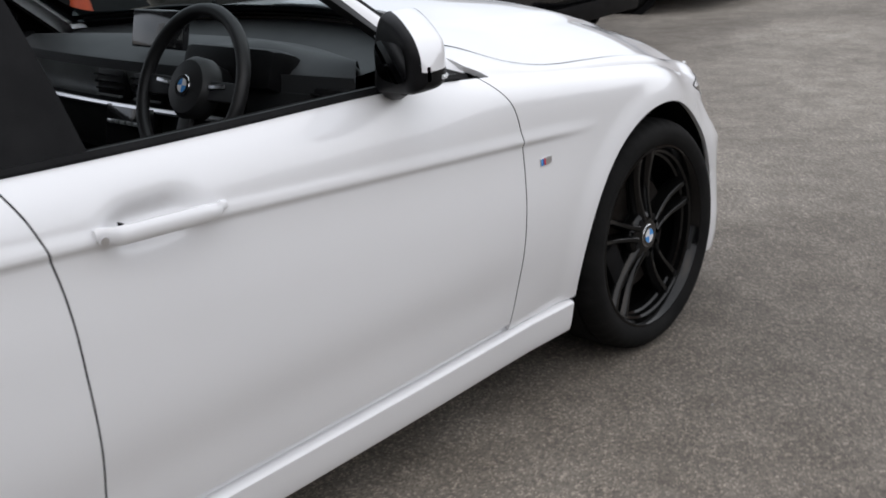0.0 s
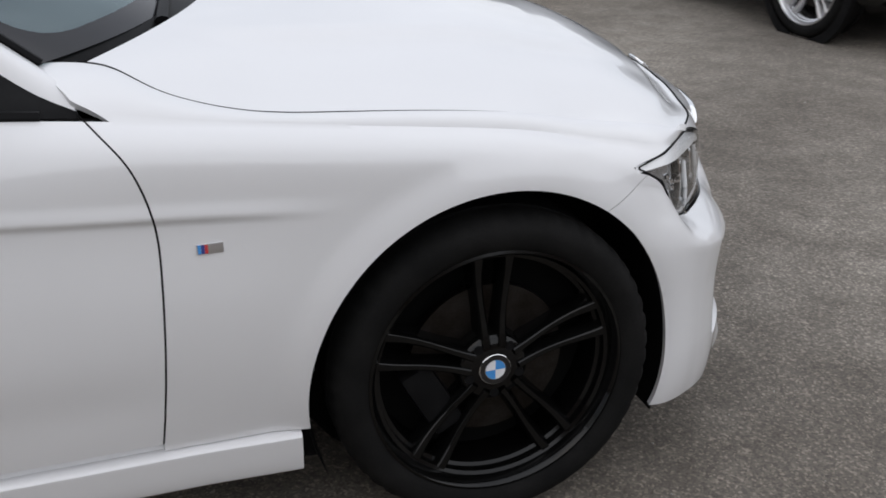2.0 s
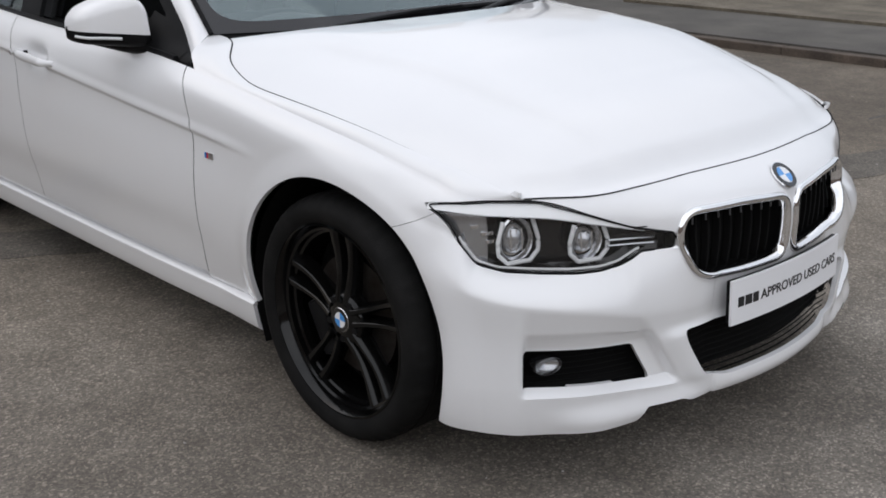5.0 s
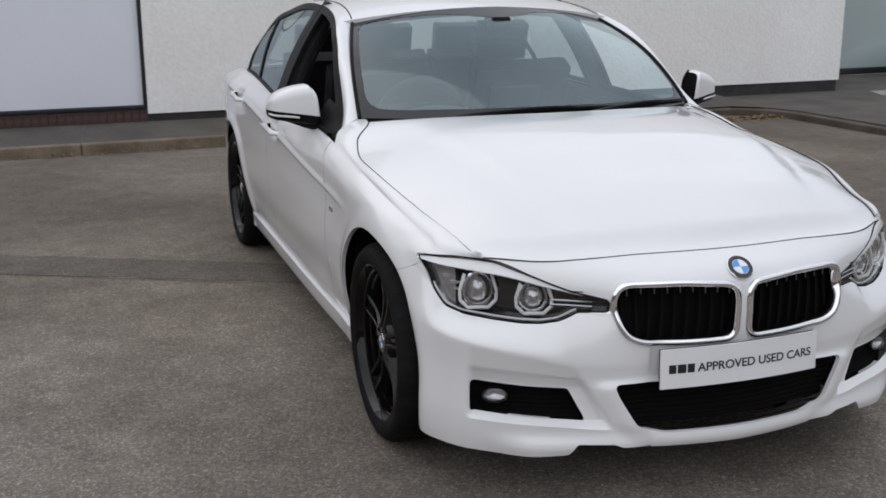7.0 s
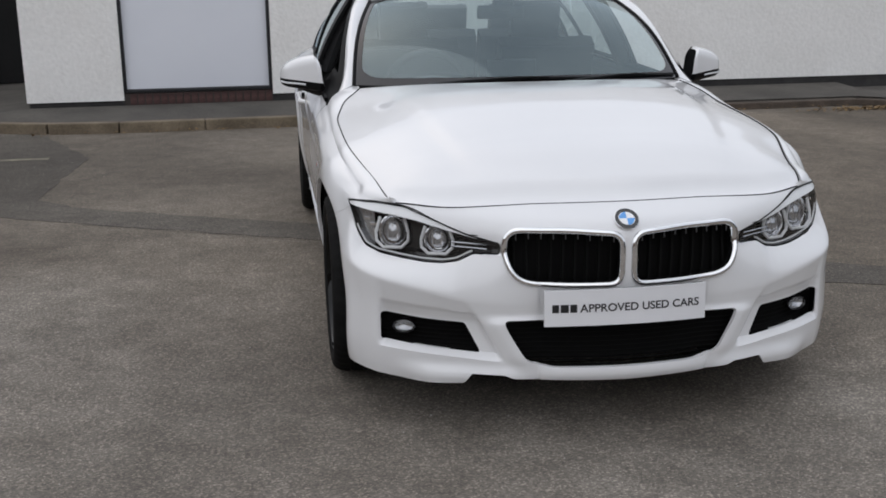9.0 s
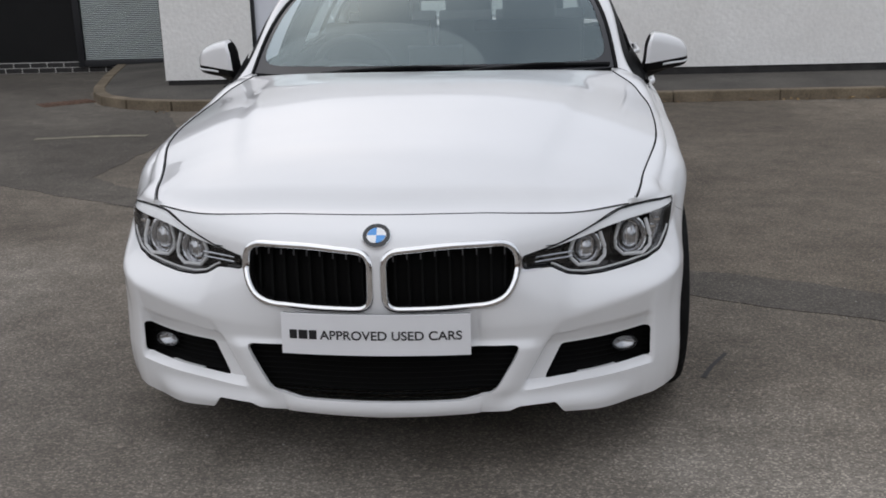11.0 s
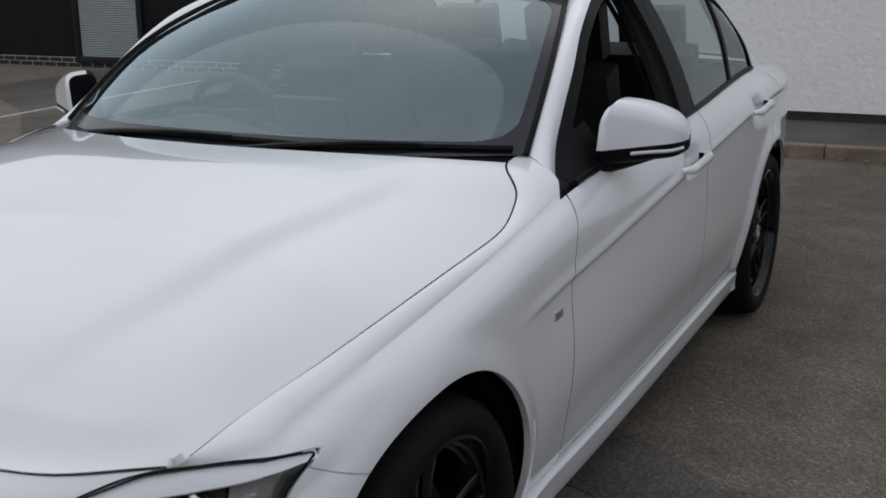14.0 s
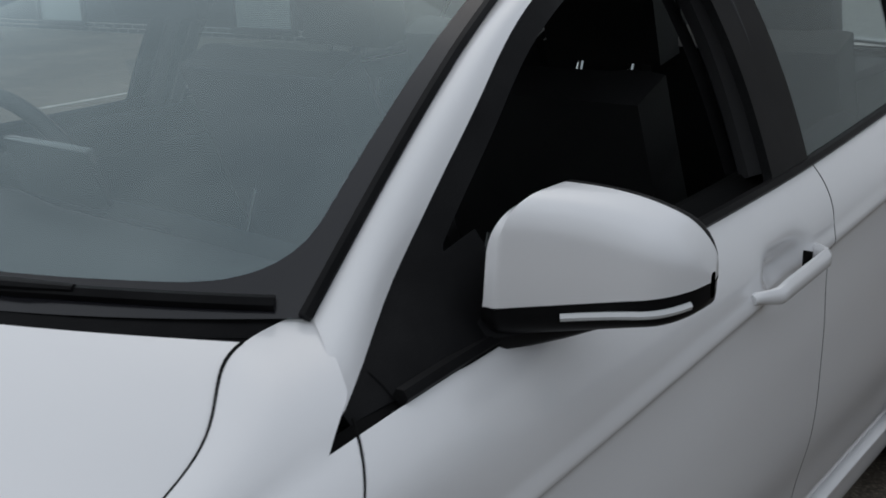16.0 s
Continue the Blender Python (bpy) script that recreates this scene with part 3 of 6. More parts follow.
def hood(a, b):
    A, s = abs(a), 1 if a >= 0 else -1
    ys = 0.517 - (0.517 + 0.722) * b
    xs, zs = SEAM_X(ys) - 0.0045, SEAM_Z(ys)
    yc = 0.684 - (0.684 + 0.438) * b
    f = nose_top(0.738 * A)
    w0 = (f.y - 0.004 - 0.684) / (0.517 - 0.684)
    w1 = A**2.4
    w = w0 * (1 - b) + w1 * b
    x, y = A * xs, yc + (ys - yc) * w
    z = zs + (HOOD_C(yc) - zs) * (1 - A**2.9)
    z += (f.z - (zs + (HOOD_C(yc) - zs) * (1 - A**2.9))) * (1 - smooth01(b / 0.08)) * (1 - b) * (1 - A**5)
    ridge = 0.60 + 0.20 * b
    z += 0.014 * (smooth01((ridge - A) / 0.085) - 0.22) * smooth01(b / 0.38) * smooth01((1.02 - b) / 0.25) * (1 - A**6)
    return Vector((s * x, y, z))


_hc = {}


def hood_cached(a, b):
    k = (round(abs(a), 6), round(b, 6))
    if k not in _hc:
        _hc[k] = hood(abs(a), b)
    p = _hc[k]
    return Vector((p.x if a >= 0 else -p.x, p.y, p.z))


part("bonnet", sheet(hood_cached, steps(-1, 1, 96), steps(0, 0.12, 12) + steps(0.12, 1, 60)[1:], (), 0.006), PAINT, car, "white bonnet with two raised creases")


# wings: the side skin and the narrow top strip up to the bonnet
def strip_top(u, v):
    s = skin(u, PT(u))
    y = s.y
    q = Vector((SEAM_X(y), y, SEAM_Z(y)))
    c = Vector((s.x * 0.72 + q.x * 0.28 + 0.003, y, s.z + (q.z - s.z) * 0.80))
    return s * (1 - v) ** 2 + c * 2 * v * (1 - v) + q * v * v


u0, u1 = u_at(0.52), u_at(-0.84)
wu = steps(u0, u1, 110)
wing_tests = [lambda p, u, v: max(0.52 - p.y, 0.735 - p.z), lambda p, u, v: p.y - DOOR_A(p.z) - GAP, lambda p, u, v: bumper_line(p) - 0.0008, arch_cut(AXLE_F), lambda p, u, v: LIGHT(abs(p.x), p.z) - 0.004, lambda p, u, v: p.z - 0.282]
wing = welded(merged(sheet(shell(), wu, steps(0, 0.9, 36) + steps(0.9, 1, 10)[1:] + steps(1, 1.2, 6)[1:] + steps(1.2, 2, 20)[1:], wing_tests), sheet(strip_top, wu, steps(0, 1, 8), [lambda p, u, v: p.y + 0.750 + (0.84 - p.x) * (0.62 if p.x < 0.84 else 2.2)])))
wings = pair("front_wing", edged(wing, 0.014), PAINT)
rear = [lambda p, u, v: p.z - 0.300]
dv = steps(0, 0.9, 30) + steps(0.9, 1, 12)[1:] + steps(1, 1.2, 8)[1:] + steps(1.2, 2, 24)[1:]
doors_f = pair("front_door", sheet(shell(), steps(u_at(-0.60), u_at(-1.92), 100), dv, rear + [lambda p, u, v: DOOR_A(p.z) - GAP - p.y, lambda p, u, v: p.y - DOOR_B(p.z) - GAP], 0.014), PAINT, "white front door with lowered window")
doors_r = pair("rear_door", sheet(shell(), steps(u_at(-1.78), u_at(-2.93), 84), dv, rear + [lambda p, u, v: DOOR_B(p.z) - GAP - p.y, lambda p, u, v: p.y - DOOR_C(p.z) - GAP, arch_cut(AXLE_R)], 0.014), PAINT)
pair("rear_quarter", sheet(shell(), steps(u_at(-2.38), U_END, 90), dv, [lambda p, u, v: DOOR_C(p.z) - GAP - p.y, arch_cut(AXLE_R), lambda p, u, v: p.z - 0.2], 0.014), PAINT)
pair("inner_structure", sheet(shell(0.02), steps(u_at(0.33), U_END - 0.02, 120), steps(0.12, 2, 30), [arch_cut(AXLE_F), arch_cut(AXLE_R), lambda p, u, v: 0.99 - abs(LIGHT(abs(p.x), p.z) < 0.03)]), BLACK_DEEP)

for line, z0, z1 in ((DOOR_A, 0.300, 0.935), (DOOR_B, 0.300, 0.985), (DOOR_C, 0.44, 0.995)):
    pair("door_gap", tube([side_at(line(z), z, 0.0016)[0] for z in steps(z0, z1, 110)], 0.0018, 5), BLACK_DEEP, "dark shut line")

# sill skirts
SKIRT_IN = Steps((0.176, 0.080), (0.180, 0.062), (0.19, 0.050), (0.255, 0.036), (0.270, 0.034), (0.276, 0.042), (0.280, 0.060), (0.315, 0.072))


def skirt(u, z):
    x, y = PX(u), PY(u)
    ends = 0.03 * smooth01((y + 2.47) / -0.1) - 0.006 * smooth01((y + 0.62) / 0.2)
    return Vector((x - SKIRT_IN(z) - ends, y, z))


pair("side_skirt", sheet(skirt, steps(u_at(-0.40), u_at(-2.53), 60), steps(0.176, 0.315, 40), [arch_cut(AXLE_R, 0.0), lambda p, u, v: -p.y - 0.415], 0.012), PAINT)

# ---------------------------------------------------------------- cabin
RAIL_X = Curve((-0.72, 0.850), (-0.74, 0.840), (-0.80, 0.812), (-0.88, 0.782), (-0.95, 0.768), (-1.0, 0.760), (-1.10, 0.744), (-1.2, 0.721), (-1.3, 0.700), (-1.4, 0.676), (-1.6, 0.645), (-1.9, 0.628), (-2.2, 0.628), (-2.5, 0.646), (-2.75, 0.682), (-2.95, 0.735), (-3.12, 0.80))
RAIL_Z = Curve((-0.72, 0.926), (-0.74, 0.935), (-0.80, 0.960), (-0.88, 1.015), (-0.95, 1.069), (-1.0, 1.109), (-1.10, 1.187), (-1.2, 1.258), (-1.3, 1.308), (-1.4, 1.340), (-1.6, 1.384), (-1.9, 1.408), (-2.2, 1.404), (-2.5, 1.360), (-2.75, 1.298), (-2.95, 1.165), (-3.12, 1.030))


def belt(y):
    u = u_at(y)
    return skin(u, PT(u))


_bc = {}


def cabin(y, t, inside=0.0):
    """The side of the cabin from the belt (t = 0) to the roof rail (t = 1)."""
    k = round(y, 5)
    if k not in _bc:
        _bc[k] = belt(y)
    b, r = _bc[k] - Vector((0.020 * smooth01((y + 0.92) / 0.18), 0, 0)), Vector((RAIL_X(y), y, RAIL_Z(y)))
    p = b.lerp(r, t)
    p.x += 0.022 * math.sin(math.pi * t) * min(1, (r - b).length / 0.3) - inside
    return p


BASE = lambda s: Vector((0.745 * s, -0.515 - 0.285 * abs(s) ** 2.4, 1.012 - 0.014 * s * s))
HEAD = lambda s: Vector((0.605 * s, -1.275 - 0.13 * s * s, 1.405 - 0.062 * s * s))


def screen(s, t, inside=0.0):
    p = BASE(s).lerp(HEAD(s), t)
    bulge = 0.036 * math.sin(math.pi * t) - inside
    return p + Vector((0, 0.45, 0.89)) * bulge + Vector((0.022 * s * math.sin(math.pi * t), 0, 0))


SCREEN = Outline([(-0.95, 0.062), (0.95, 0.062), (0.95, 0.955), (0.34, 0.935), (0.13, 0.86), (-0.13, 0.86), (-0.34, 0.945), (-0.95, 0.955)], 0.12)
windscreen = part("windscreen", sheet(screen, steps(-1, 1, 60), steps(0, 1, 30)), GLASS, car, "laminated windscreen reflecting a pale sky")
windscreen.visible_shadow = False
part("frit_band", sheet(lambda s, t: screen(s, t, -0.0012), steps(-1, 1, 120), steps(0, 1, 70), [lambda p, u, v: SCREEN(u, v) if abs(u) < 1 and 0 < v < 1 else 0.05]), FRIT, windscreen)


for side in (1, -1):
    part("screen_trim", tube([Vector((side * p.x, p.y, p.z)) for p in (screen(0.992, t, -0.002) for t in steps(0.0, 1, 24))], 0.008, 6), BLACK_SATIN, windscreen, "black rubber trim")


def pillar(t, v):
    """White A-pillar from the screen's edge (v = 1) out to the door frame (v = 0), with a rounded back."""
    e = screen(1.0, t)
    y = -0.745 - 0.67 * t
    r = Vector((RAIL_X(y), y, RAIL_Z(y)))
    p = r.lerp(e, v)
    return p + Vector((0.5, 0.35, 0.8)).normalized() * 0.012 * math.sin(math.pi * v)


pair("front_pillar", sheet(pillar, steps(0, 1.06, 24), steps(0, 1, 8), (), 0.012), PAINT)


def roof(s, b):
    A = abs(s)
    yr = -1.41 - 1.27 * b
    f = HEAD(s / 1.0)
    y = yr + (f.y + 0.003 + 1.41) * (1 - b) ** 2 if A < 1 else yr
    x = s * (RAIL_X(yr) - 0.001)
    z = RAIL_Z(yr) + 0.062 * (1 - A**2.3) + (0.008) * (1 - A) * math.sin(math.pi * b)
    z += (f.z - (RAIL_Z(-1.41) + 0.062 * (1 - A**2.3))) * (1 - smooth01(b / 0.2)) * (1 - A**8)
    return Vector((x, y, z))


part("roof", sheet(roof, steps(-1, 1, 48), steps(0, 1, 36), (), 0.02), PAINT, car)
part("headliner", sheet(lambda s, b: roof(s * 0.97, b) - Vector((0, 0, 0.035)), steps(-1, 1, 16), steps(0, 1, 12)), HEADLINER, car)


def tail(s, b):
    """Rear screen and rear pillars, from the roof down to the boot."""
    y = -2.68 - 0.44 * b
    r = Vector((s * RAIL_X(y), y - 0.10 * (1 - s * s), 0))
    r.z = RAIL_Z(y) + 0.062 * (1 - abs(s) ** 2.3) * (1 - b) + 0.03 * b * (1 - s * s)
    return r


REAR = Outline([(-0.9, 0.05), (0.9, 0.05), (0.84, 0.97), (-0.84, 0.97)], 0.08)
part("rear_pillars", sheet(tail, steps(-1, 1, 40), steps(0, 1, 24), [lambda p, u, v: REAR(u, v)], 0.01), PAINT, car)
rear_screen = part("rear_screen", sheet(lambda s, b: tail(s, b) - Vector((0, 0, 0.004)), steps(-1, 1, 30), steps(0, 1, 16), [lambda p, u, v: 0.02 - REAR(u, v)]), SIDE_GLASS, car)
rear_screen.visible_shadow = False


def boot(s, b):
    y = -3.12 - 0.66 * b
    k = belt(y)
    return Vector((s * k.x, y - 0.1 * (1 - s * s) * (1 - b) - 0.03 * (1 - s * s) * b, k.z + (0.055 - 0.02 * b) * (1 - abs(s) ** 2.5)))


part("boot_lid", sheet(boot, steps(-1, 1, 30), steps(0, 1, 16)), PAINT, car)

# side windows: opening lines in y and height along the cabin side
LEAD, LAST = -0.955, -2.85


def window_gap(y, t):
    """Above 0 in the black frame, below 0 in the opening."""
    h = (Vector((RAIL_X(y), 0, RAIL_Z(y))) - Vector((_bc[round(y, 5)].x, 0, _bc[round(y, 5)].z))).length
    top, low = (1 - t) * h, t * h
    return top, low


def frame_test(p, y, t):
    top, low = window_gap(y, t)
    tilt = -0.13 * (p.z - 0.96)
    f = max(0.034 - top, 0.012 - low, p.y - LEAD)
    bars = [(-1.705 + tilt, -1.86 + tilt), (-2.415 - 0.62 * (p.z - 0.99), -2.447 - 0.62 * (p.z - 0.99))]
    for hi, lo in bars:
        f = max(f, min(hi - p.y, p.y - lo))
    f = max(f, LAST + 0.012 - p.y)
    return f


cu = steps(-0.742, -3.10, 236)
frames = sheet(cabin, cu, steps(0, 1, 44), [frame_test, lambda p, y, t: p.y - (LAST - 0.01)], 0.016)
pair("window_frame", frames, BLACK_SATIN, "black door frames and window seals")
pair("rear_pillar_side", sheet(cabin, steps(LAST - 0.008, -3.115, 16), steps(0, 1, 20), (), 0.01), PAINT)


def pane(lo, hi):
    def keep(p, y, t):
        tilt = -0.13 * (p.z - 0.96)
        return min(lo(p, tilt) - p.y, p.y - hi(p, tilt), 0.02 + 0 * t)
    return sheet(lambda y, t: cabin(y, t, 0.007), steps(-1.80, -2.87, 60), steps(0.03, 0.96, 16), [keep])


for geo in (pane(lambda p, k: -1.86 + k + 0.01, lambda p, k: -2.43 - 0.62 * (p.z - 0.99)), pane(lambda p, k: -2.43 - 0.62 * (p.z - 0.99), lambda p, k: LAST)):
    for ob in pair("side_window", geo, SIDE_GLASS, "closed tinted side window"):
        ob.visible_shadow = False

# bright rail of rubber along the belt and the inner sill of the lowered window
for k in (0, 1):
    g = tube([belt(y) + Vector((-0.006, 0, 0.006)) for y in steps(-0.80, -2.86, 60)], 0.010, 6)
    part("window_seal", g if k == 0 else flipped(g), BLACK_SATIN, car)
    g = tube([belt(y) + Vector((-0.085, 0, -0.050)) for y in steps(-0.95, -2.3, 30)], 0.05, 8)
    part("door_trim", g if k == 0 else flipped(g), BLACK_DEEP, car)

# cowl below the windscreen
COWL = lambda a, v: hood_cached(a, 1.0).lerp(BASE(a) + Vector((0, -0.03, 0.004)), v) + Vector((0, 0, -0.020 * math.sin(math.pi * min(v * 1.4, 1)) - 0.012 * (1 - v)))
part("cowl", sheet(COWL, steps(-1, 1, 40), steps(0, 1, 6)), BLACK_SATIN, car)

# dark shut lines round the bonnet
part("bonnet_gap", tube([hood_cached(a, 0.0) + Vector((0, 0.0035, 0.0)) for a in steps(-0.985, 0.985, 60)], 0.0019, 5), BLACK_DEEP, car)
for s in (1, -1):
    part("bonnet_gap", tube([hood_cached(s, b) + Vector((0.003 * s, 0, 0.0002)) for b in steps(0.0, 1.0, 110)], 0.0022, 5), BLACK_DEEP, car)

# dark scuttle between the foot of the windscreen and the dashboard
part("scuttle", sheet(lambda s, v: (BASE(s) + Vector((0, 0.012, -0.016))).lerp(Vector((0.66 * s, -0.70 - 0.24 * s * s, 0.945)), v), steps(-1, 1, 40), steps(0, 1, 5)), DASH, car)

# ---------------------------------------------------------------- wheels
TYRE = [(0.262, 0.098), (0.276, 0.112), (0.300, 0.117), (0.318, 0.112), (0.331, 0.098), (0.3375, 0.085), (0.3405, 0.066), (0.3405, 0.054), (0.334, 0.052), (0.334, 0.044), (0.3405, 0.042), (0.3405, 0.006)]
TYRE = TYRE + [(0.334, 0.004)] + [(r, -h) for r, h in reversed(TYRE)]


def tyre_geo():
    V, F = lathe(TYRE, 150)
    k = len(TYRE)
    out = []
    for i, v in enumerate(V):
        ring, q = divmod(i, k)
        if q in (4, 5, 6, k - 5, k - 6, k - 7) and ring % 3 == 0:
            r = math.hypot(v.x, v.y)
            v = Vector((v.x * (r - 0.005) / r, v.y * (r - 0.005) / r, v.z))
        out.append(v)
    return out, F


def spoke_geo(sign, base, face=0.012):
    """One bar of a twin spoke: narrow at the hub, swept out to the rim, with a sloping inner flank."""
    V, F = [], []
    n = 9
    for i in range(n + 1):
        t = i / n
        r = 0.050 + 0.208 * t
        off = sign * (0.017 + 0.015 * smooth01(t * 1.15))
        wide = 0.0095 - 0.002 * math.sin(math.pi * t) + 0.003 * t * t
        top = 0.084 - 0.014 * math.sin(math.pi * min(t * 1.1, 1)) - 0.006 * t
        bev = 0.004
        for s, h in ((-wide - 0.006, top - 0.045), (-wide, top - bev), (-wide + bev, top), (wide - bev, top), (wide, top - bev), (wide + 0.006, top - 0.045)):
            V.append(Vector((r, off + s, h)))
    for i in range(n):
        F += [(i * 6 + q, (i + 1) * 6 + q, (i + 1) * 6 + q + 1, i * 6 + q + 1) for q in range(5)]
    return moved((V, F), Matrix.Rotation(base, 4, "Z"))


def badge(parent, m, r, name="roundel"):
    """A round badge: dark ring, two blue and two white quarters, fine bright rims."""
    b = part(name, moved(lathe([(r, 0), (r, r * 0.07), (r * 0.97, r * 0.1), (r * 0.9, r * 0.1), (0.0001, r * 0.1)], 40), m), CHROME, parent, "round badge in black, blue and white")
    part("badge_ring", moved(lathe([(r * 0.95, r * 0.11), (r * 0.95, r * 0.125), (r * 0.66, r * 0.125), (r * 0.66, r * 0.11)], 40), m), BLACK_GLOSS, b)
    for q in range(4):
        V = [Vector((0, 0, r * 0.13))] + [Vector((r * 0.62 * math.cos(a), r * 0.62 * math.sin(a), r * 0.13)) for a in steps(q * math.pi / 2, (q + 1) * math.pi / 2, 10)]
        part("badge_quarter", moved((V, [tuple(range(len(V)))]), m), BADGE_BLUE if q % 2 else BADGE_WHITE, b, smooth=False)
    return b


def wheel(name, parent, m, rim_mat, label, badge_on=True, turn=0.0):
    w = new(name)
    w.parent = parent
    w.matrix_basis = m
    tagged(w, label)
    part("tyre", tyre_geo(), RUBBER, w, "black rubber road tyre")
    barrel = [(0.262, 0.098), (0.268, 0.106), (0.262, 0.108), (0.255, 0.098), (0.250, 0.080), (0.243, 0.076), (0.241, 0.060), (0.234, 0.056), (0.231, 0.036), (0.239, 0.032), (0.236, -0.02), (0.246, -0.09), (0.262, -0.104)]
    rim = part("rim", lathe(barrel, 72), rim_mat, w)
    for i in range(5):
        a = math.pi / 2 + turn + 2 * math.pi * i / 5
        for s in (-1, 1):
            part("spoke", spoke_geo(s, a), rim_mat, rim)
        c, sn = math.cos(a + math.pi / 5), math.sin(a + math.pi / 5)
        part("wheel_bolt", cyl(bmesh.new(), 0.011, 0.010, 0.02, Matrix.Translation((0.056 * c, 0.056 * sn, 0.070)), 12), BLACK_SATIN, rim)
    part("hub", lathe([(0.078, 0.035), (0.074, 0.068), (0.066, 0.076), (0.046, 0.080), (0.040, 0.082), (0.0001, 0.082)], 40), rim_mat, rim)
    part("brake_disc", lathe([(0.06, 0.03), (0.165, 0.03), (0.165, 0.01), (0.06, 0.01)], 48), STEEL, w)
    part("brake_caliper", boxed((0.07, 0.16, 0.05), Matrix.Rotation(0.5, 4, "Z") @ Matrix.Translation((-0.14, 0, 0.03)), 0.012), BLACK_SATIN, w)
    part("wheel_backing", lathe([(0.236, -0.03), (0.0001, -0.03)], 32), BLACK_DEEP, w)
    if badge_on:
        badge(w, pose(0, 0, 0.081, 0, 0, 90), 0.034, "centre_cap")
    return w


def wheel_pose(x, y, z, side, yaw=0.0):
    """Wheel axis (its z) points outward to that side."""
    return Matrix.Translation((x * side, y, z)) @ Matrix.Rotation(radians(yaw), 4, "Z") @ Matrix.Rotation(radians(90 * side), 4, "Y") @ Matrix.Rotation(radians(90 * side), 4, "Z")


for y in (AXLE_F, AXLE_R):
    for side in (1, -1):
        wheel("wheel", car, wheel_pose(0.800 if y == 0 else 0.822, y if y == 0 else y - 0.08, 0.3405, side), RIM_BLACK, "black twin-spoke alloy road wheel", True, 0.0)
        V, F = [], []
        for i in range(25):
            a = radians(-25 + 230 * i / 24)
            for xx in (0.55, 0.89):
                V.append(Vector((xx * side, y + (y < -1) * -0.08 + 0.404 * math.cos(a), HUB_Z + 0.404 * math.sin(a))))
        F = [(2 * i, 2 * i + 1, 2 * i + 3, 2 * i + 2) for i in range(24)]
        V += [Vector((0.55 * side, y + (y < -1) * -0.08 + 0.42 * math.cos(radians(a)), HUB_Z + 0.42 * math.sin(radians(a)))) for a in range(0, 360, 15)]
        F.append(tuple(range(50, 74)))
        part("arch_liner", (V, F), BLACK_DEEP, car)
part("underbody", boxed((1.56, 2.0, 0.06), pose(0, -1.45, 0.22)), BLACK_DEEP, car)
part("underbody", boxed((1.1, 4.3, 0.05), pose(0, -1.6, 0.23)), BLACK_DEEP, car)

# ---------------------------------------------------------------- lamps, grilles, plate, badges
def facing(p, n, up=Vector((0, 0, 1))):
    """A pose at p whose z looks along n and whose y is upward."""
    z = Vector(n).normalized()
    x = up.cross(z).normalized()
    m = Matrix((x, z.cross(x), z)).transposed().to_4x4()
    return Matrix.Translation(p) @ m


def put(name, geo, mat, parents, label="", smooth=True):
    return [part(name, g, mat, q, label, smooth) for g, q in zip(both(geo), parents)]


def light_sheet(inside, tests, n=56, m=30):
    return sheet(lambda u, z: skin(u, z, inside), steps(light_u0, light_u1, n), steps(0.55, 0.74, m), tests)


light_u0, light_u1 = 0.38, u_at(0.30)
lamps = []
for side in (1, -1):
    e = new("headlight")
    e.parent = car
    lamps.append(tagged(e, "clear headlamp with twin round projectors"))
inside_lamp = lambda p, u, v: 0.004 - LIGHT(p.x, p.z)
BROW = Steps((0.42, 0.655), (0.5, 0.672), (0.6, 0.691), (0.67, 0.701), (0.79, 0.708), (0.85, 0.713), (0.88, 0.718))
put("housing", light_sheet(0.05, [lambda p, u, v: 0.02 - LIGHT(p.x, p.z)]), HOUSING, lamps, "dark lamp housing")
put("lamp_wall", strip(LIGHT.p, lambda x, z: front_at(x, z), [(0, -0.002), (0, -0.06)]), BLACK_SATIN, lamps)
put("lamp_seal", strip(LIGHT.p, lambda x, z: front_at(x, z), [(-0.002, -0.006), (-0.0016, 0.0), (0.0012, 0.0), (0.0016, -0.006)]), BLACK_SATIN, lamps)
put("brow_reflector", sheet(lambda u, z: skin(u, z, 0.002 + 0.3 * max(0.0, z - BROW(skin(u, z).x))), steps(light_u0, light_u1, 56), steps(0.55, 0.74, 40), [inside_lamp, lambda p, u, v: p.z - BROW(p.x), lambda p, u, v: p.x - 0.50]), LAMP_WHITE, lamps, "silver-white upper reflector band")
put("brow_edge", tube([front_at(x, BROW(x), 0.007)[0] for x in steps(0.47, 0.868, 24)], 0.003, 6), CHROME, lamps)
low_line = [q for q in LIGHT.p if q[1] < 0.69]
low_line = sorted(low_line, key=lambda q: q[0])
low_line = [q for q in low_line if q[0] > 0.485 and (q[1] < 0.65 or q[0] > 0.8)]
put("light_guide", tube([front_at(x - 0.004 * (x > 0.8), z + 0.0055, 0.004)[0] for x, z in low_line], 0.0034, 6), HALO, lamps, "pale light guide along the lower edge")
LAMP_TOP = Steps((0.5, 0.674), (0.6, 0.708), (0.70, 0.736), (0.80, 0.738), (0.884, 0.730))
put("lamp_gap", tube([front_at(x, LAMP_TOP(x) + 0.002, -0.0005)[0] for x in steps(0.47, 0.872, 30)], 0.0016, 6), BLACK_SATIN, lamps)
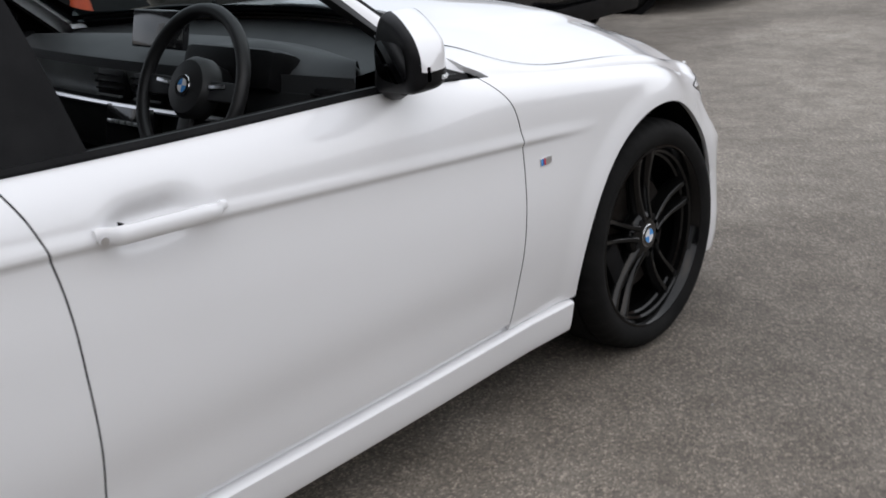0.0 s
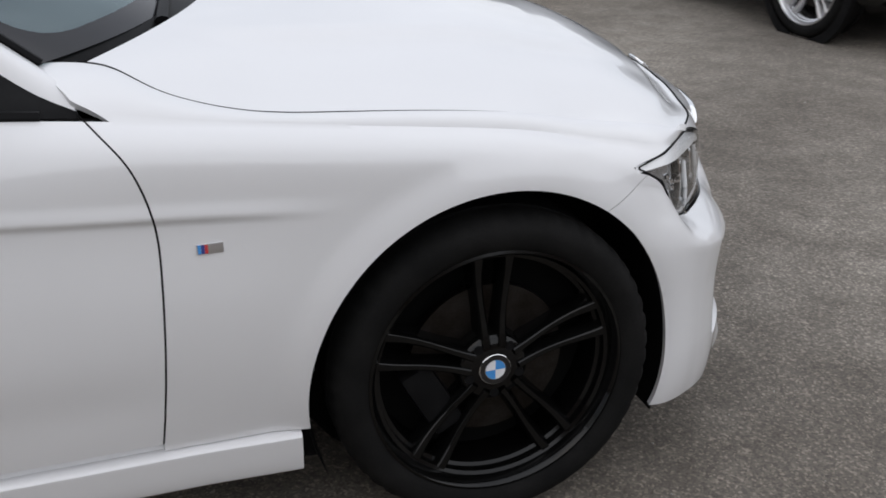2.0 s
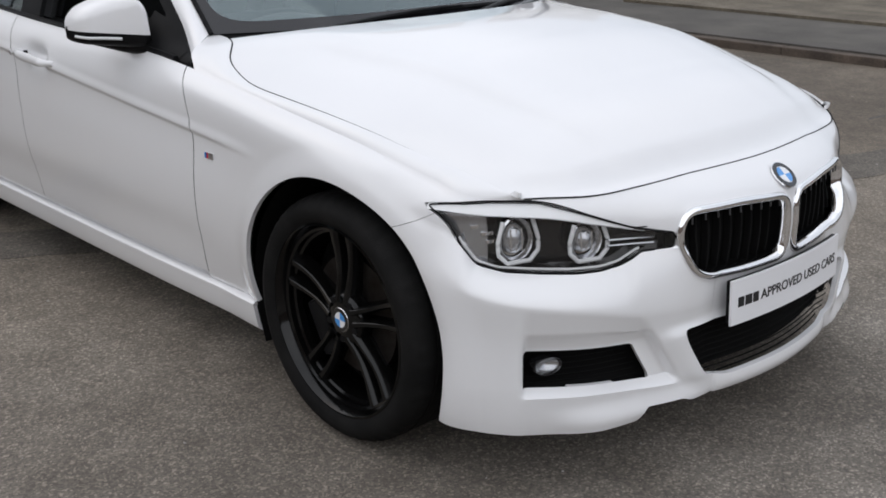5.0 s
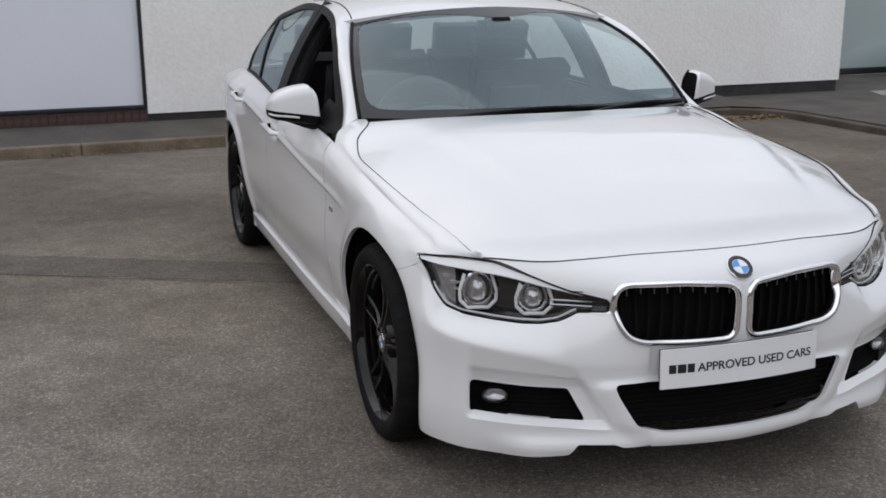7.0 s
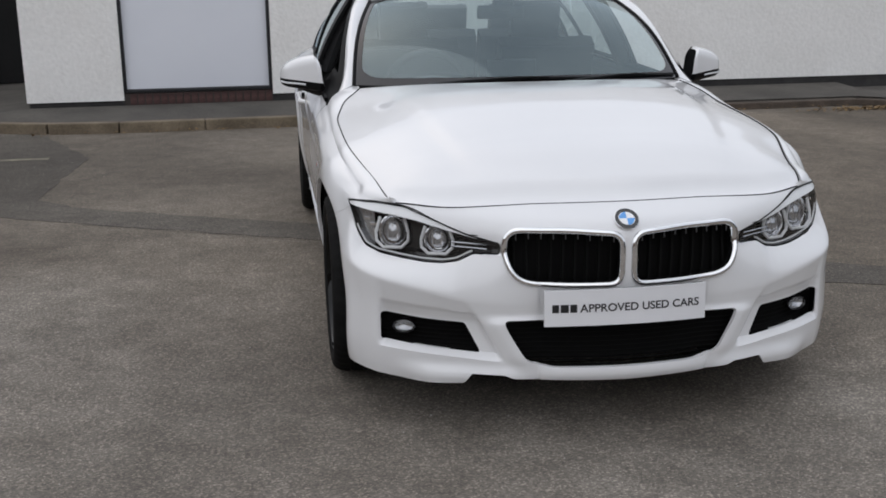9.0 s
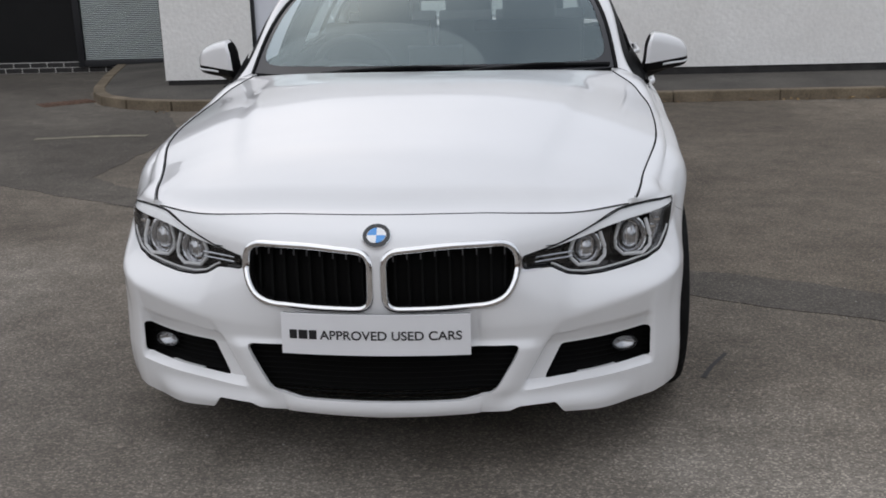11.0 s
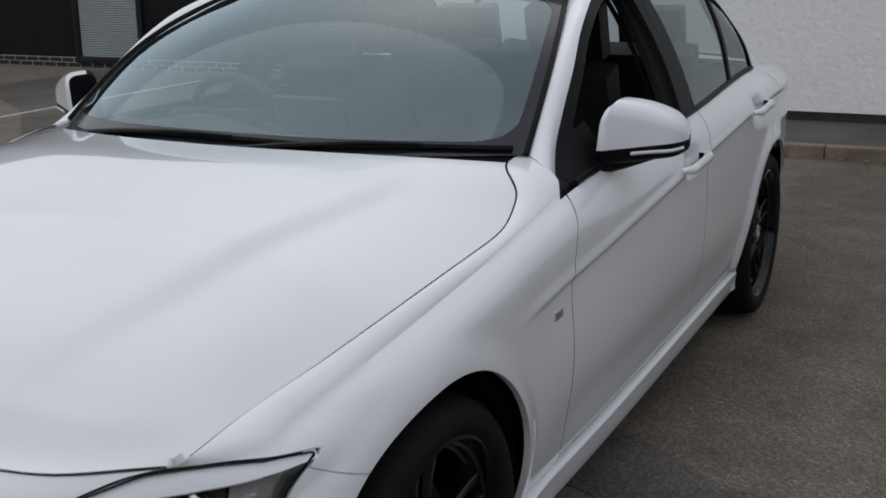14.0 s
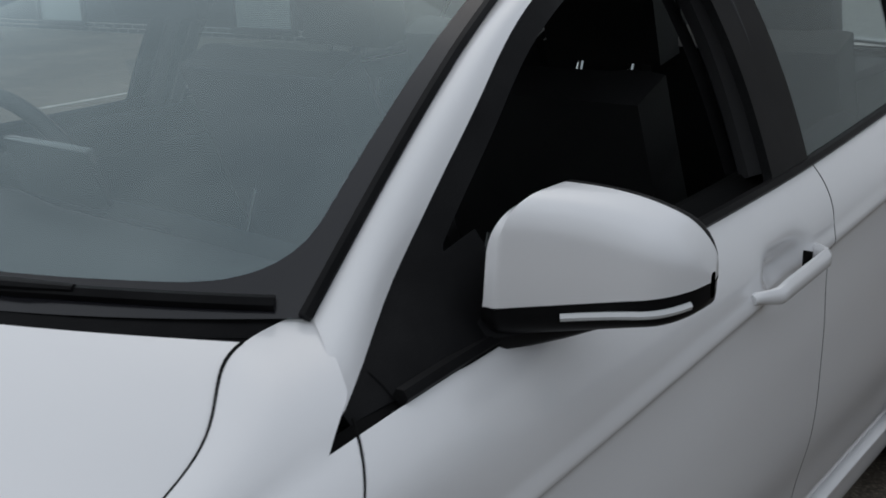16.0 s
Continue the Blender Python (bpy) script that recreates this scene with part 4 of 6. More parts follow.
for x, z, r in ((0.738, 0.651, 0.056), (0.590, 0.645, 0.052)):
    p, n = front_at(x, z, 0.032)
    m = facing(p, Vector((0.30, 0.94, 0.10)))
    ring = []
    for a, k in ((133, 1.12), (180, 1.04), (206, 1.12), (238, 1.08), (302, 1.08), (334, 1.12), (360, 1.04), (407, 1.12)):
        ring.append(m @ Vector((r * 1.04 * k * math.cos(radians(a)), r * 0.94 * k * math.sin(radians(a)), 0.014)))
    fine = []
    for a, b in zip(ring, ring[1:]):
        fine += [a.lerp(b, k / 4) for k in range(4)]
    fine.append(ring[-1])
    put("halo_ring", tube(fine, 0.0058, 8), HALO, lamps, "angular white halo ring")
    put("projector", moved(lathe([(r * 0.92, 0.004), (r * 0.84, 0.008), (r * 0.72, -0.004), (r * 0.66, -0.018), (0.0001, -0.022)], 28), m), CHROME, lamps)
    put("projector_lens", moved(lathe([(r * 0.60, -0.014), (r * 0.52, -0.003), (r * 0.34, 0.005), (0.0001, 0.008)], 24), m), LAMP_GREY, lamps)
    for k in (-1, 0, 1):
        put("reflector_fin", flipped(flipped(tube([m @ Vector((k * r * 0.3, -r * 0.42, 0.004)), m @ Vector((k * r * 0.3, r * 0.42, 0.004))], 0.0022, 5))), CHROME, lamps)
put("outer_reflector", light_sheet(0.022, [lambda p, u, v: -0.004 - LIGHT(p.x, p.z), lambda p, u, v: p.x - 0.80, lambda p, u, v: BROW(p.x) - p.z]), LAMP_GREY, lamps)
for z0 in (0.628, 0.642):
    put("side_blade", tube([front_at(x, z0 + 0.02 * (x - 0.43), 0.020)[0] for x in steps(0.438, 0.548, 8)], 0.0045, 6, flat=0.7), LAMP_GREY, lamps)
for x, z in ((0.80, 0.668), (0.818, 0.682), (0.79, 0.652)):
    p, n = front_at(x, z, 0.025)
    bm = boxed((0.034, 0.008, 0.012), facing(p, Vector((0.4, 0.9, 0))), 0.002)
    me = bpy.data.meshes.new("t")
    bm.to_mesh(me)
    bm.free()
    put("reflector_block", ([v.co.copy() for v in me.vertices], [tuple(f.vertices) for f in me.polygons]), CHROME, lamps)
for ob in put("lens", light_sheet(-0.001, [lambda p, u, v: 0.0 - LIGHT(p.x, p.z)], 40, 20), LENS_GLASS, lamps, "clear plastic lamp lens"):
    ob.visible_shadow = False

# kidney grilles
kidneys = []
for side in (1, -1):
    e = new("kidney_grille")
    e.parent = bumper
    kidneys.append(tagged(e, "black grille half in a chrome frame"))
put("chrome_frame", strip(KIDNEY.p, lambda x, z: front_at(x, z), [(-0.011, -0.02), (-0.0105, 0.002), (-0.006, 0.0085), (0.0, 0.0105), (0.006, 0.0085), (0.0105, 0.002), (0.011, -0.02)]), CHROME, kidneys, "polished chrome grille frame")
for i in range(9):
    x = 0.047 + i * 0.0385
    zs = [z for z in np.arange(0.52, 0.71, 0.006) if KIDNEY(x, z) < -0.004]
    if len(zs) < 3:
        continue
    V, F = [], []
    for z in zs:
        f, b = front_at(x, z, 0.034)[0], front_at(x, z, 0.053)[0]
        V += [f + Vector((-0.0035, 0, 0)), f + Vector((0.0035, 0, 0)), Vector((f.x + 0.0045, b.y, z)), Vector((f.x - 0.0045, b.y, z))]
    for k in range(len(zs) - 1):
        F += [(4 * k + a, 4 * k + (a + 1) % 4, 4 * k + 4 + (a + 1) % 4, 4 * k + 4 + a) for a in range(4)]
    put("grille_slat", (V, F), BLACK_DEEP, kidneys, "", False)
    t, e = front_at(x, zs[-1] - 0.004, 0.004)[0], front_at(x, zs[-1] - 0.022, 0.006)[0]
    put("slat_tip", tube([t, e], 0.0022, 5), SLAT_TIP, kidneys)
for side in (1, -1):
    p = front_at(0.412, 0.640)[0]
    g = sheet(lambda u, z: skin(u, z, -0.003), steps(0.40, 0.47, 8), steps(0.615, 0.655, 8), [lambda p, u, v: KIDNEY(p.x, p.z) - 0.006, lambda p, u, v: LIGHT(p.x, p.z) - 0.002])
    part("lamp_link", g if side > 0 else flipped(g), SILVER, kidneys[0 if side > 0 else 1])

# round badge on the nose
p, n = front_at(0.0, 0.728)
nose_badge = badge(car, facing(p + n * 0.001, n, Vector((0, 0, 1))), 0.041)

# front plate with its lettering
plate = new("licence_plate")
plate.parent = car
plate.matrix_basis = pose(0.008, 0.812, 0.445, 3)
tagged(plate, "white plate with dark lettering")
bent = lambda x: -0.30 * x * x


def bent_slab(w, d, h, y, n=14):
    """A thin slab of width w and height h that follows the bend of the bumper."""
    V, F = [], []
    for i in range(n + 1):
        x = w * (i / n - 0.5)
        V += [(x, y + bent(x) + a, b) for a, b in ((-d / 2, -h / 2), (-d / 2, h / 2), (d / 2, h / 2), (d / 2, -h / 2))]
    for i in range(n):
        F += [(4 * i + a, 4 * i + 4 + a, 4 * i + 4 + (a + 1) % 4, 4 * i + (a + 1) % 4) for a in range(4)]
    return [Vector(v) for v in V], F + [(3, 2, 1, 0), (4 * n, 4 * n + 1, 4 * n + 2, 4 * n + 3)]


part("plate_holder", bent_slab(0.526, 0.012, 0.114, -0.0095), BLACK_SATIN, plate)
part("plate_face", bent_slab(0.534, 0.006, 0.118, 0.0), PLATE_WHITE, plate)


def writing(body, size, m, material, parent, name, wide=None):
    cu = bpy.data.curves.new(name, "FONT")
    cu.body, cu.size, cu.align_x, cu.align_y, cu.extrude, cu.offset = body, size, "LEFT", "CENTER", 0.0004, 0.0006
    tmp = bpy.data.objects.new("tmp", cu)
    scene.collection.objects.link(tmp)
    me = bpy.data.meshes.new_from_object(tmp.evaluated_get(bpy.context.evaluated_depsgraph_get()))
    bpy.data.objects.remove(tmp)
    xs = [v.co.x for v in me.vertices]
    ys = [v.co.y for v in me.vertices]
    k = wide / (max(xs) - min(xs)) if wide else 1
    for v in me.vertices:
        v.co.x = (v.co.x - min(xs)) * k
        v.co.y -= (max(ys) + min(ys)) / 2
    me.materials.clear()
    me.materials.append(material)
    me.transform(m)
    for v in me.vertices:
        v.co.y += bent(v.co.x)
    ob = new(name, me)
    ob.parent = parent
    return ob


writing("APPROVED USED CARS", 0.036, pose(0.155, 0.0036, -0.001, 90, 0, 180), INK, plate, "plate_lettering", 0.398)
for k in range(3):
    part("plate_mark", boxed((0.022 if k != 1 else 0.026, 0.0008, 0.026), pose(0.232 - 0.0285 * k, 0.0036 + bent(0.232 - 0.0285 * k), -0.001, 0, 0, -math.degrees(0.6 * (0.232 - 0.0285 * k)))), INK, plate)

# fog lamps in the side intakes
for side in (1, -1):
    p, n = front_at(0.716 * side, 0.350, 0.018)
    m = facing(p, Vector((0.25 * side, 0.96, 0)))
    f = part("fog_lamp", moved(lathe([(0.036, -0.03), (0.036, 0.0), (0.033, 0.004), (0.030, 0.0), (0.028, -0.004)], 28), m @ Matrix.Diagonal((1.25, 0.72, 1, 1))), BLACK_GLOSS, bumper, "small oval fog lamp")
    part("fog_reflector", moved(lathe([(0.030, -0.002), (0.022, -0.012), (0.0001, -0.018)], 24), m @ Matrix.Diagonal((1.25, 0.72, 1, 1))), LAMP_GREY, f)
    part("fog_lens", moved(lathe([(0.031, 0.001), (0.018, 0.006), (0.0001, 0.007)], 24), m @ Matrix.Diagonal((1.25, 0.72, 1, 1))), LENS_GLASS, f)
    # small tow-eye cover line and wing badge
    q, k = side_at(-0.556, 0.696)
    if side < 0:
        q.x, k.x = -q.x, -k.x
    m = facing(q + k * 0.0015, k)
    b = part("wing_badge", boxed((0.046, 0.018, 0.003), m, 0.001), SILVER, wings[0 if side > 0 else 1], "small striped badge")
    for i, mat in enumerate((BADGE_BLUE, BADGE_DARK_BLUE, BADGE_RED)):
        part("badge_stripe", boxed((0.0058, 0.0165, 0.001), m @ pose((-0.0185 + 0.006 * i) , 0, 0.0019)), mat, b)

# ---------------------------------------------------------------- handles, mirrors, wipers
def handle_geo(y0, y1, z):
    V, F, n, k = [], [], 22, 10
    for i in range(n + 1):
        t = i / n
        y = y0 + (y1 - y0) * t
        zz = z + 0.014 * (t - 0.5)
        p = side_at(y, zz)[0]
        base = side_at(y0, zz)[0].lerp(side_at(y1, zz)[0], t)
        rise = 0.030 * smooth01(t / 0.16) * smooth01((1 - t) / 0.12)
        wide = 0.0165 * (0.55 + 0.45 * smooth01(t / 0.25)) * (0.75 + 0.25 * smooth01((1 - t) / 0.08))
        for j in range(k):
            a = 2 * math.pi * j / k
            V.append(Vector((base.x - 0.004 + rise + 0.011 * math.cos(a), y, zz + wide * math.sin(a))))
    for i in range(n):
        F += [(i * k + j, (i + 1) * k + j, (i + 1) * k + (j + 1) % k, i * k + (j + 1) % k) for j in range(k)]
    F += [tuple(range(k)), tuple(n * k + j for j in reversed(range(k)))]
    return V, [tuple(reversed(f)) for f in F]


for (y0, y1, z), doors in (((-1.505, -1.755, 0.853), doors_f), ((-2.385, -2.635, 0.904), doors_r)):
    hs = put("door_handle", handle_geo(y0, y1, z), PAINT, doors, "white painted pull handle")
    for s, h in zip((1, -1), hs):
        p = side_at(y1 + 0.05, z + 0.006)[0]
        part("handle_gap", boxed((0.016, 0.003, 0.026), pose((p.x + 0.022) * s, y1 + 0.047, z + 0.005), 0.001), BLACK_DEEP, h)
part("lock_cap", moved(lathe([(0.008, 0), (0.008, 0.003), (0.0001, 0.003)], 16), pose(0.966, -1.757, 0.859, 0, 90, 0)), SILVER, doors_f[0])


def mirror_skin(s, a):
    """Mirror housing: s from the inner end to the tip, a round it."""
    top = 1.120 - 0.018 * s - 0.044 * s**3
    low = 0.949 + 0.026 * s
    end = math.sqrt(max(0.0, 1 - (max(0.0, s - 0.78) / 0.22) ** 2.4)) * (0.86 + 0.14 * smooth01(s / 0.1))
    zc, h = (top + low) / 2 - 0.006 * (1 - end), (top - low) / 2 * (0.35 + 0.65 * end) if s > 0.78 else (top - low) / 2 * end
    x = 0.850 + 0.204 * s
    yc = -1.012 - 0.090 * s
    d = 0.088 * (1 - 0.22 * s) * (0.1 + 0.9 * end)
    c, sn = math.cos(a), math.sin(a)
    x += 0.040 * (1 - s) ** 1.5 * (0.5 + 0.5 * sn)
    px, pz = math.copysign(abs(c) ** 0.58, c), math.copysign(abs(sn) ** 0.48, sn)
    return Vector((x, yc + d * (px if px > 0 else -0.62 * abs(c) ** 0.3), zc + h * pz))


split = lambda p: p.z - (0.993 + 0.10 * (p.x - 0.850))
ms, ma = steps(0, 1, 34), steps(0, 2 * math.pi, 52)
flip_faces = lambda g: (g[0], [tuple(reversed(f)) for f in g[1]])
mirrors = []
for side in (1, -1):
    e = new("door_mirror")
    e.parent = car
    mirrors.append(tagged(e, "white door mirror on a black foot"))
put("mirror_cap", sheet(mirror_skin, ms, ma, [lambda p, u, v: split(p) - 0.001, lambda p, u, v: p.y - (-1.030 - 0.090 * u)]), PAINT, mirrors, "white mirror cap")
put("mirror_shell", sheet(mirror_skin, ms, ma, [lambda p, u, v: -split(p)]), BLACK_SATIN, mirrors, "black lower shell")
put("mirror_rim", sheet(mirror_skin, ms, ma, [lambda p, u, v: split(p), lambda p, u, v: (-1.030 - 0.090 * u) - p.y + 0.0005]), BLACK_SATIN, mirrors)
put("mirror_inner_end", (lambda pts: (pts, [tuple(range(len(pts)))]))([mirror_skin(0.0, a) for a in ma[:-1]]), BLACK_SATIN, mirrors)
glassy = [Vector((0.893 + 0.132 * (0.5 + 0.5 * math.copysign(abs(math.cos(a)) ** 0.6, math.cos(a))), 0, 1.030 + 0.040 * math.copysign(abs(math.sin(a)) ** 0.6, math.sin(a)))) for a in steps(0, 2 * math.pi, 32)[:-1]]
for g in glassy:
    g.y = -1.083 - 0.38 * (g.x - 0.885)
put("mirror_glass", (glassy, [tuple(range(len(glassy)))]), MIRROR, mirrors, "mirror glass", False)
put("indicator", tube([mirror_skin(s, math.asin(0.0) - 0.42 + 0.12 * s) + Vector((0, 0.001, 0)) for s in steps(0.42, 0.97, 22)], 0.0048, 6), HALO, mirrors, "clear indicator strip")
put("mirror_foot", tube([Vector((0.795, -0.915, 0.957)), Vector((0.855, -0.985, 0.957)), Vector((0.90, -1.04, 0.960)), Vector((0.98, -1.095, 0.972))], [0.040, 0.036, 0.030, 0.012], 10, flat=0.8), BLACK_SATIN, mirrors)
put("mirror_sail", sheet(lambda y, t: cabin(y, t, -0.003), steps(-0.80, -1.0, 16), steps(0.0, 1.0, 10), [lambda p, y, t: 0.9 - t * (1 + 3 * max(0, -0.9 - y))]), BLACK_SATIN, mirrors)


def wiper(s0, s1, pivot, label):
    e = new("wiper")
    e.parent = car
    tagged(e, label)
    up = Vector((0, 0.42, 0.9))
    pts = [screen(s, 0.022 + 0.010 * math.sin(math.pi * k / 14)) + up * 0.006 for k, s in enumerate(steps(s0, s1, 14))]
    part("wiper_blade", tube(pts, 0.0085, 6), BLACK_SATIN, e)
    mid = pts[6]
    root = BASE(pivot) + Vector((0, 0.035, 0.0))
    part("wiper_arm", tube([root, root.lerp(mid, 0.35) + up * 0.010, root.lerp(mid, 0.8) + up * 0.012, mid + up * 0.008, pts[8] + up * 0.007], [0.016, 0.013, 0.010, 0.009, 0.006], 8, flat=0.7), BLACK_SATIN, e)
    return e


wiper(0.40, -0.46, 0.62, "black windscreen wiper lying along the glass")
wiper(-0.40, -0.955, -0.12, "black windscreen wiper lying along the glass")
for s in (1, -1):
    part("roof_channel", tube([roof(0.905 * s, b) + Vector((0, 0, -0.0005)) for b in steps(0.012, 1, 30)], 0.0035, 5), BLACK_SATIN, car)

# ---------------------------------------------------------------- cabin furniture
dash = part("dashboard", sheet(lambda x, t: Vector((x * (0.86 + 0.14 * t), -0.64 - 0.44 * t + (0.05 * t - 0.22 * (1 - t)) * (x / 0.7) ** 2, 0.955 + 0.035 * math.sin(math.pi * min(t * 1.15, 1)) + 0.045 * math.exp(-(((x - 0.38) / 0.17) ** 2)) * smooth01((t - 0.35) / 0.4) * (1 - smooth01((t - 0.93) / 0.07)) - 0.03 * smooth01((t - 0.86) / 0.14))), steps(-0.76, 0.76, 50), steps(0, 1, 24)), DASH, car, "dark grey dashboard")
part("dash_front", sheet(lambda x, t: Vector((x, -1.08 + 0.05 * (x / 0.7) ** 2 + 0.10 * t - 0.03 * math.sin(math.pi * t), 0.968 - 0.30 * t)), steps(-0.76, 0.76, 40), steps(0, 1, 12)), DASH, dash)
part("dash_panel", sheet(lambda x, t: Vector((x, -1.092 + 0.05 * (x / 0.7) ** 2 + 0.02 * t, 0.945 - 0.085 * t)), steps(-0.74, 0.14, 30), steps(0, 1, 6)), DASH_GREY, dash, "grey trim panel")
part("trim_strip", tube([Vector((x, -1.100 + 0.05 * (x / 0.7) ** 2, 0.852)) for x in steps(-0.74, 0.74, 24)], 0.008, 6), SILVER, dash)
for x in (-0.085, 0.085, -0.68, 0.70):
    v = part("air_vent", boxed((0.13 if abs(x) < 0.3 else 0.10, 0.03, 0.075), pose(x, -1.085 + 0.05 * (x / 0.7) ** 2, 0.905, -8), 0.008), BLACK_SATIN, dash)
    for k in range(4):
        part("vent_slat", boxed((0.11 if abs(x) < 0.3 else 0.085, 0.012, 0.005), pose(x, -1.106 + 0.05 * (x / 0.7) ** 2, 0.878 + 0.018 * k, -8)), DASH_GREY if k == 0 else BLACK_GLOSS, v)
part("centre_screen", boxed((0.23, 0.02, 0.10), pose(0.0, -0.98, 1.035, -14), 0.006), BLACK_GLOSS, dash, "flat display screen")
part("instrument_hood", boxed((0.34, 0.10, 0.10), pose(0.38, -1.03, 0.965, -20), 0.03), BLACK_SATIN, dash)
part("centre_console", boxed((0.26, 0.95, 0.34), pose(0.0, -1.35, 0.55, -6), 0.04), DASH, car)
part("control_panel", boxed((0.22, 0.03, 0.11), pose(0.0, -1.105, 0.80, -14), 0.006), BLACK_GLOSS, dash)
for k in range(6):
    part("button", boxed((0.022, 0.008, 0.010), pose(-0.075 + 0.03 * k, -1.124, 0.815, -14), 0.002), SILVER if k in (0, 5) else DASH_GREY, dash)

wheel_m = Matrix.Translation((0.375, -1.150, 0.945)) @ Matrix.Rotation(radians(66), 4, "X")
steer = new("steering_wheel")
steer.parent = car
steer.matrix_basis = wheel_m
tagged(steer, "black leather steering wheel")
part("wheel_rim", tube([(0.182 * math.cos(a), 0.182 * math.sin(a), 0) for a in steps(0, 2 * math.pi, 48)[:-1]], 0.0165, 10, True), LEATHER, steer)
hub = part("wheel_hub", lathe([(0.075, -0.03), (0.074, 0.0), (0.062, 0.016), (0.03, 0.022), (0.0001, 0.023)], 28), LEATHER, steer)
for a in (0, 180, 270):
    part("wheel_spoke", boxed((0.115, 0.045, 0.016), Matrix.Rotation(radians(a), 4, "Z") @ pose(0.115, 0, -0.006), 0.006), LEATHER if a == 270 else DASH, steer)
for a in (25, 155):
    part("spoke_trim", boxed((0.055, 0.010, 0.006), Matrix.Rotation(radians(a - 20 if a < 90 else a + 20), 4, "Z") @ pose(0.10, 0.0, 0.006), 0.002), SILVER, steer)
badge(steer, pose(0, 0, 0.023, 0, 0, 0), 0.026, "hub_badge")
part("steering_column", cyl(bmesh.new(), 0.045, 0.06, 0.2, wheel_m @ pose(0, 0, -0.12), 16), BLACK_SATIN, car)


def cushion(w, d, h, m, puff=0.02, rnd=3.2):
    """A padded slab with a domed face and welted sides."""
    V, F, n = [], [], 14
    for j in range(n + 1):
        for i in range(n + 1):
            a, b = 2 * i / n - 1, 2 * j / n - 1
            k = (1 - abs(a) ** rnd) * (1 - abs(b) ** rnd)
            V.append(m @ Vector((a * w / 2, b * d / 2, h / 2 * (0.4 + 0.6 * k ** 0.35) + puff * k + 0.012 * smooth01((abs(a) - 0.62) / 0.12) * (1 - abs(a) ** 8))))
    o = len(V)
    V += [m @ Vector(((2 * i / n - 1) * w / 2 * 0.98, (2 * j / n - 1) * d / 2 * 0.98, -h / 2)) for j in range(n + 1) for i in range(n + 1)]
    for j in range(n):
        for i in range(n):
            q = j * (n + 1) + i
            F += [(q, q + 1, q + n + 2, q + n + 1), (o + q, o + q + n + 1, o + q + n + 2, o + q + 1)]
    rim = [i for i in range(n + 1)] + [j * (n + 1) + n for j in range(1, n + 1)] + [n * (n + 1) + i for i in range(n - 1, -1, -1)] + [j * (n + 1) for j in range(n - 1, 0, -1)]
    F += [(a, o + a, o + b, b) for a, b in zip(rim, rim[1:] + rim[:1])]
    return V, F


def seat(x, y, wide, front):
    e = new("front_seat" if front else "rear_seat")
    e.parent = car
    tagged(e, "black leather car seat with headrest")
    part("seat_cushion", cushion(wide, 0.50, 0.16, pose(x, y + 0.30, 0.50, 8)), LEATHER, e)
    part("seat_back", cushion(wide, 0.64, 0.14, pose(x, y - 0.02, 0.82, 68 + 0)), LEATHER, e)
    for k in (-1, 1):
        part("headrest_post", tube([(x + 0.06 * k, y - 0.135, 1.09), (x + 0.06 * k, y - 0.16, 1.17)], 0.007, 8), CHROME, e)
        if front:
            part("welt", tube([Vector((x + 0.17 * k, y + 0.075 - 0.36 * (z - 0.6), z + 0.03)) for z in steps(0.60, 1.02, 10)], 0.003, 5), DASH_GREY, e)
    part("headrest", cushion(0.27, 0.19, 0.10, pose(x, y - 0.155, 1.215 if front else 1.17, 74)), LEATHER, e)


for x in (0.37, -0.37):
    seat(x, -1.86, 0.52, True)
for x, w in ((0.42, 0.50), (-0.42, 0.50), (0.0, 0.30)):
    seat(x, -2.66, w, False)
part("inner_mirror", boxed((0.23, 0.03, 0.065), pose(0.0, -1.205, 1.285, -10), 0.014), BLACK_SATIN, car)
part("mirror_stem", boxed((0.09, 0.10, 0.05), pose(0.0, -1.17, 1.325, 28), 0.015), BLACK_SATIN, car)
part("parcel_shelf", boxed((1.2, 0.45, 0.03), pose(0, -2.98, 0.985), 0.01), DASH, car)
part("cabin_floor", boxed((1.6, 2.4, 0.04), pose(0, -1.9, 0.30)), BLACK_DEEP, car)
part("bulkhead", boxed((1.5, 0.03, 0.62), pose(0, -0.64, 0.64)), BLACK_DEEP, car)
for s in (1, -1):
    part("centre_pillar", tube([Vector((s * (cabin(-1.79, t).x - 0.05), -1.79 - 0.05 * t, cabin(-1.79, t).z)) for t in steps(0.0, 1, 12)], 0.045, 8), HEADLINER, car)
    part("seat_belt", tube([Vector((s * (cabin(-1.79, t).x - 0.10), -1.76 - 0.03 * t, cabin(-1.79, t).z)) for t in steps(0.0, 0.85, 12)], 0.018, 6, flat=0.3), BLACK_SATIN, car)

# ---------------------------------------------------------------- yard and buildings
YARD = pose(0, 0, 0, 0, 0, 3.0)


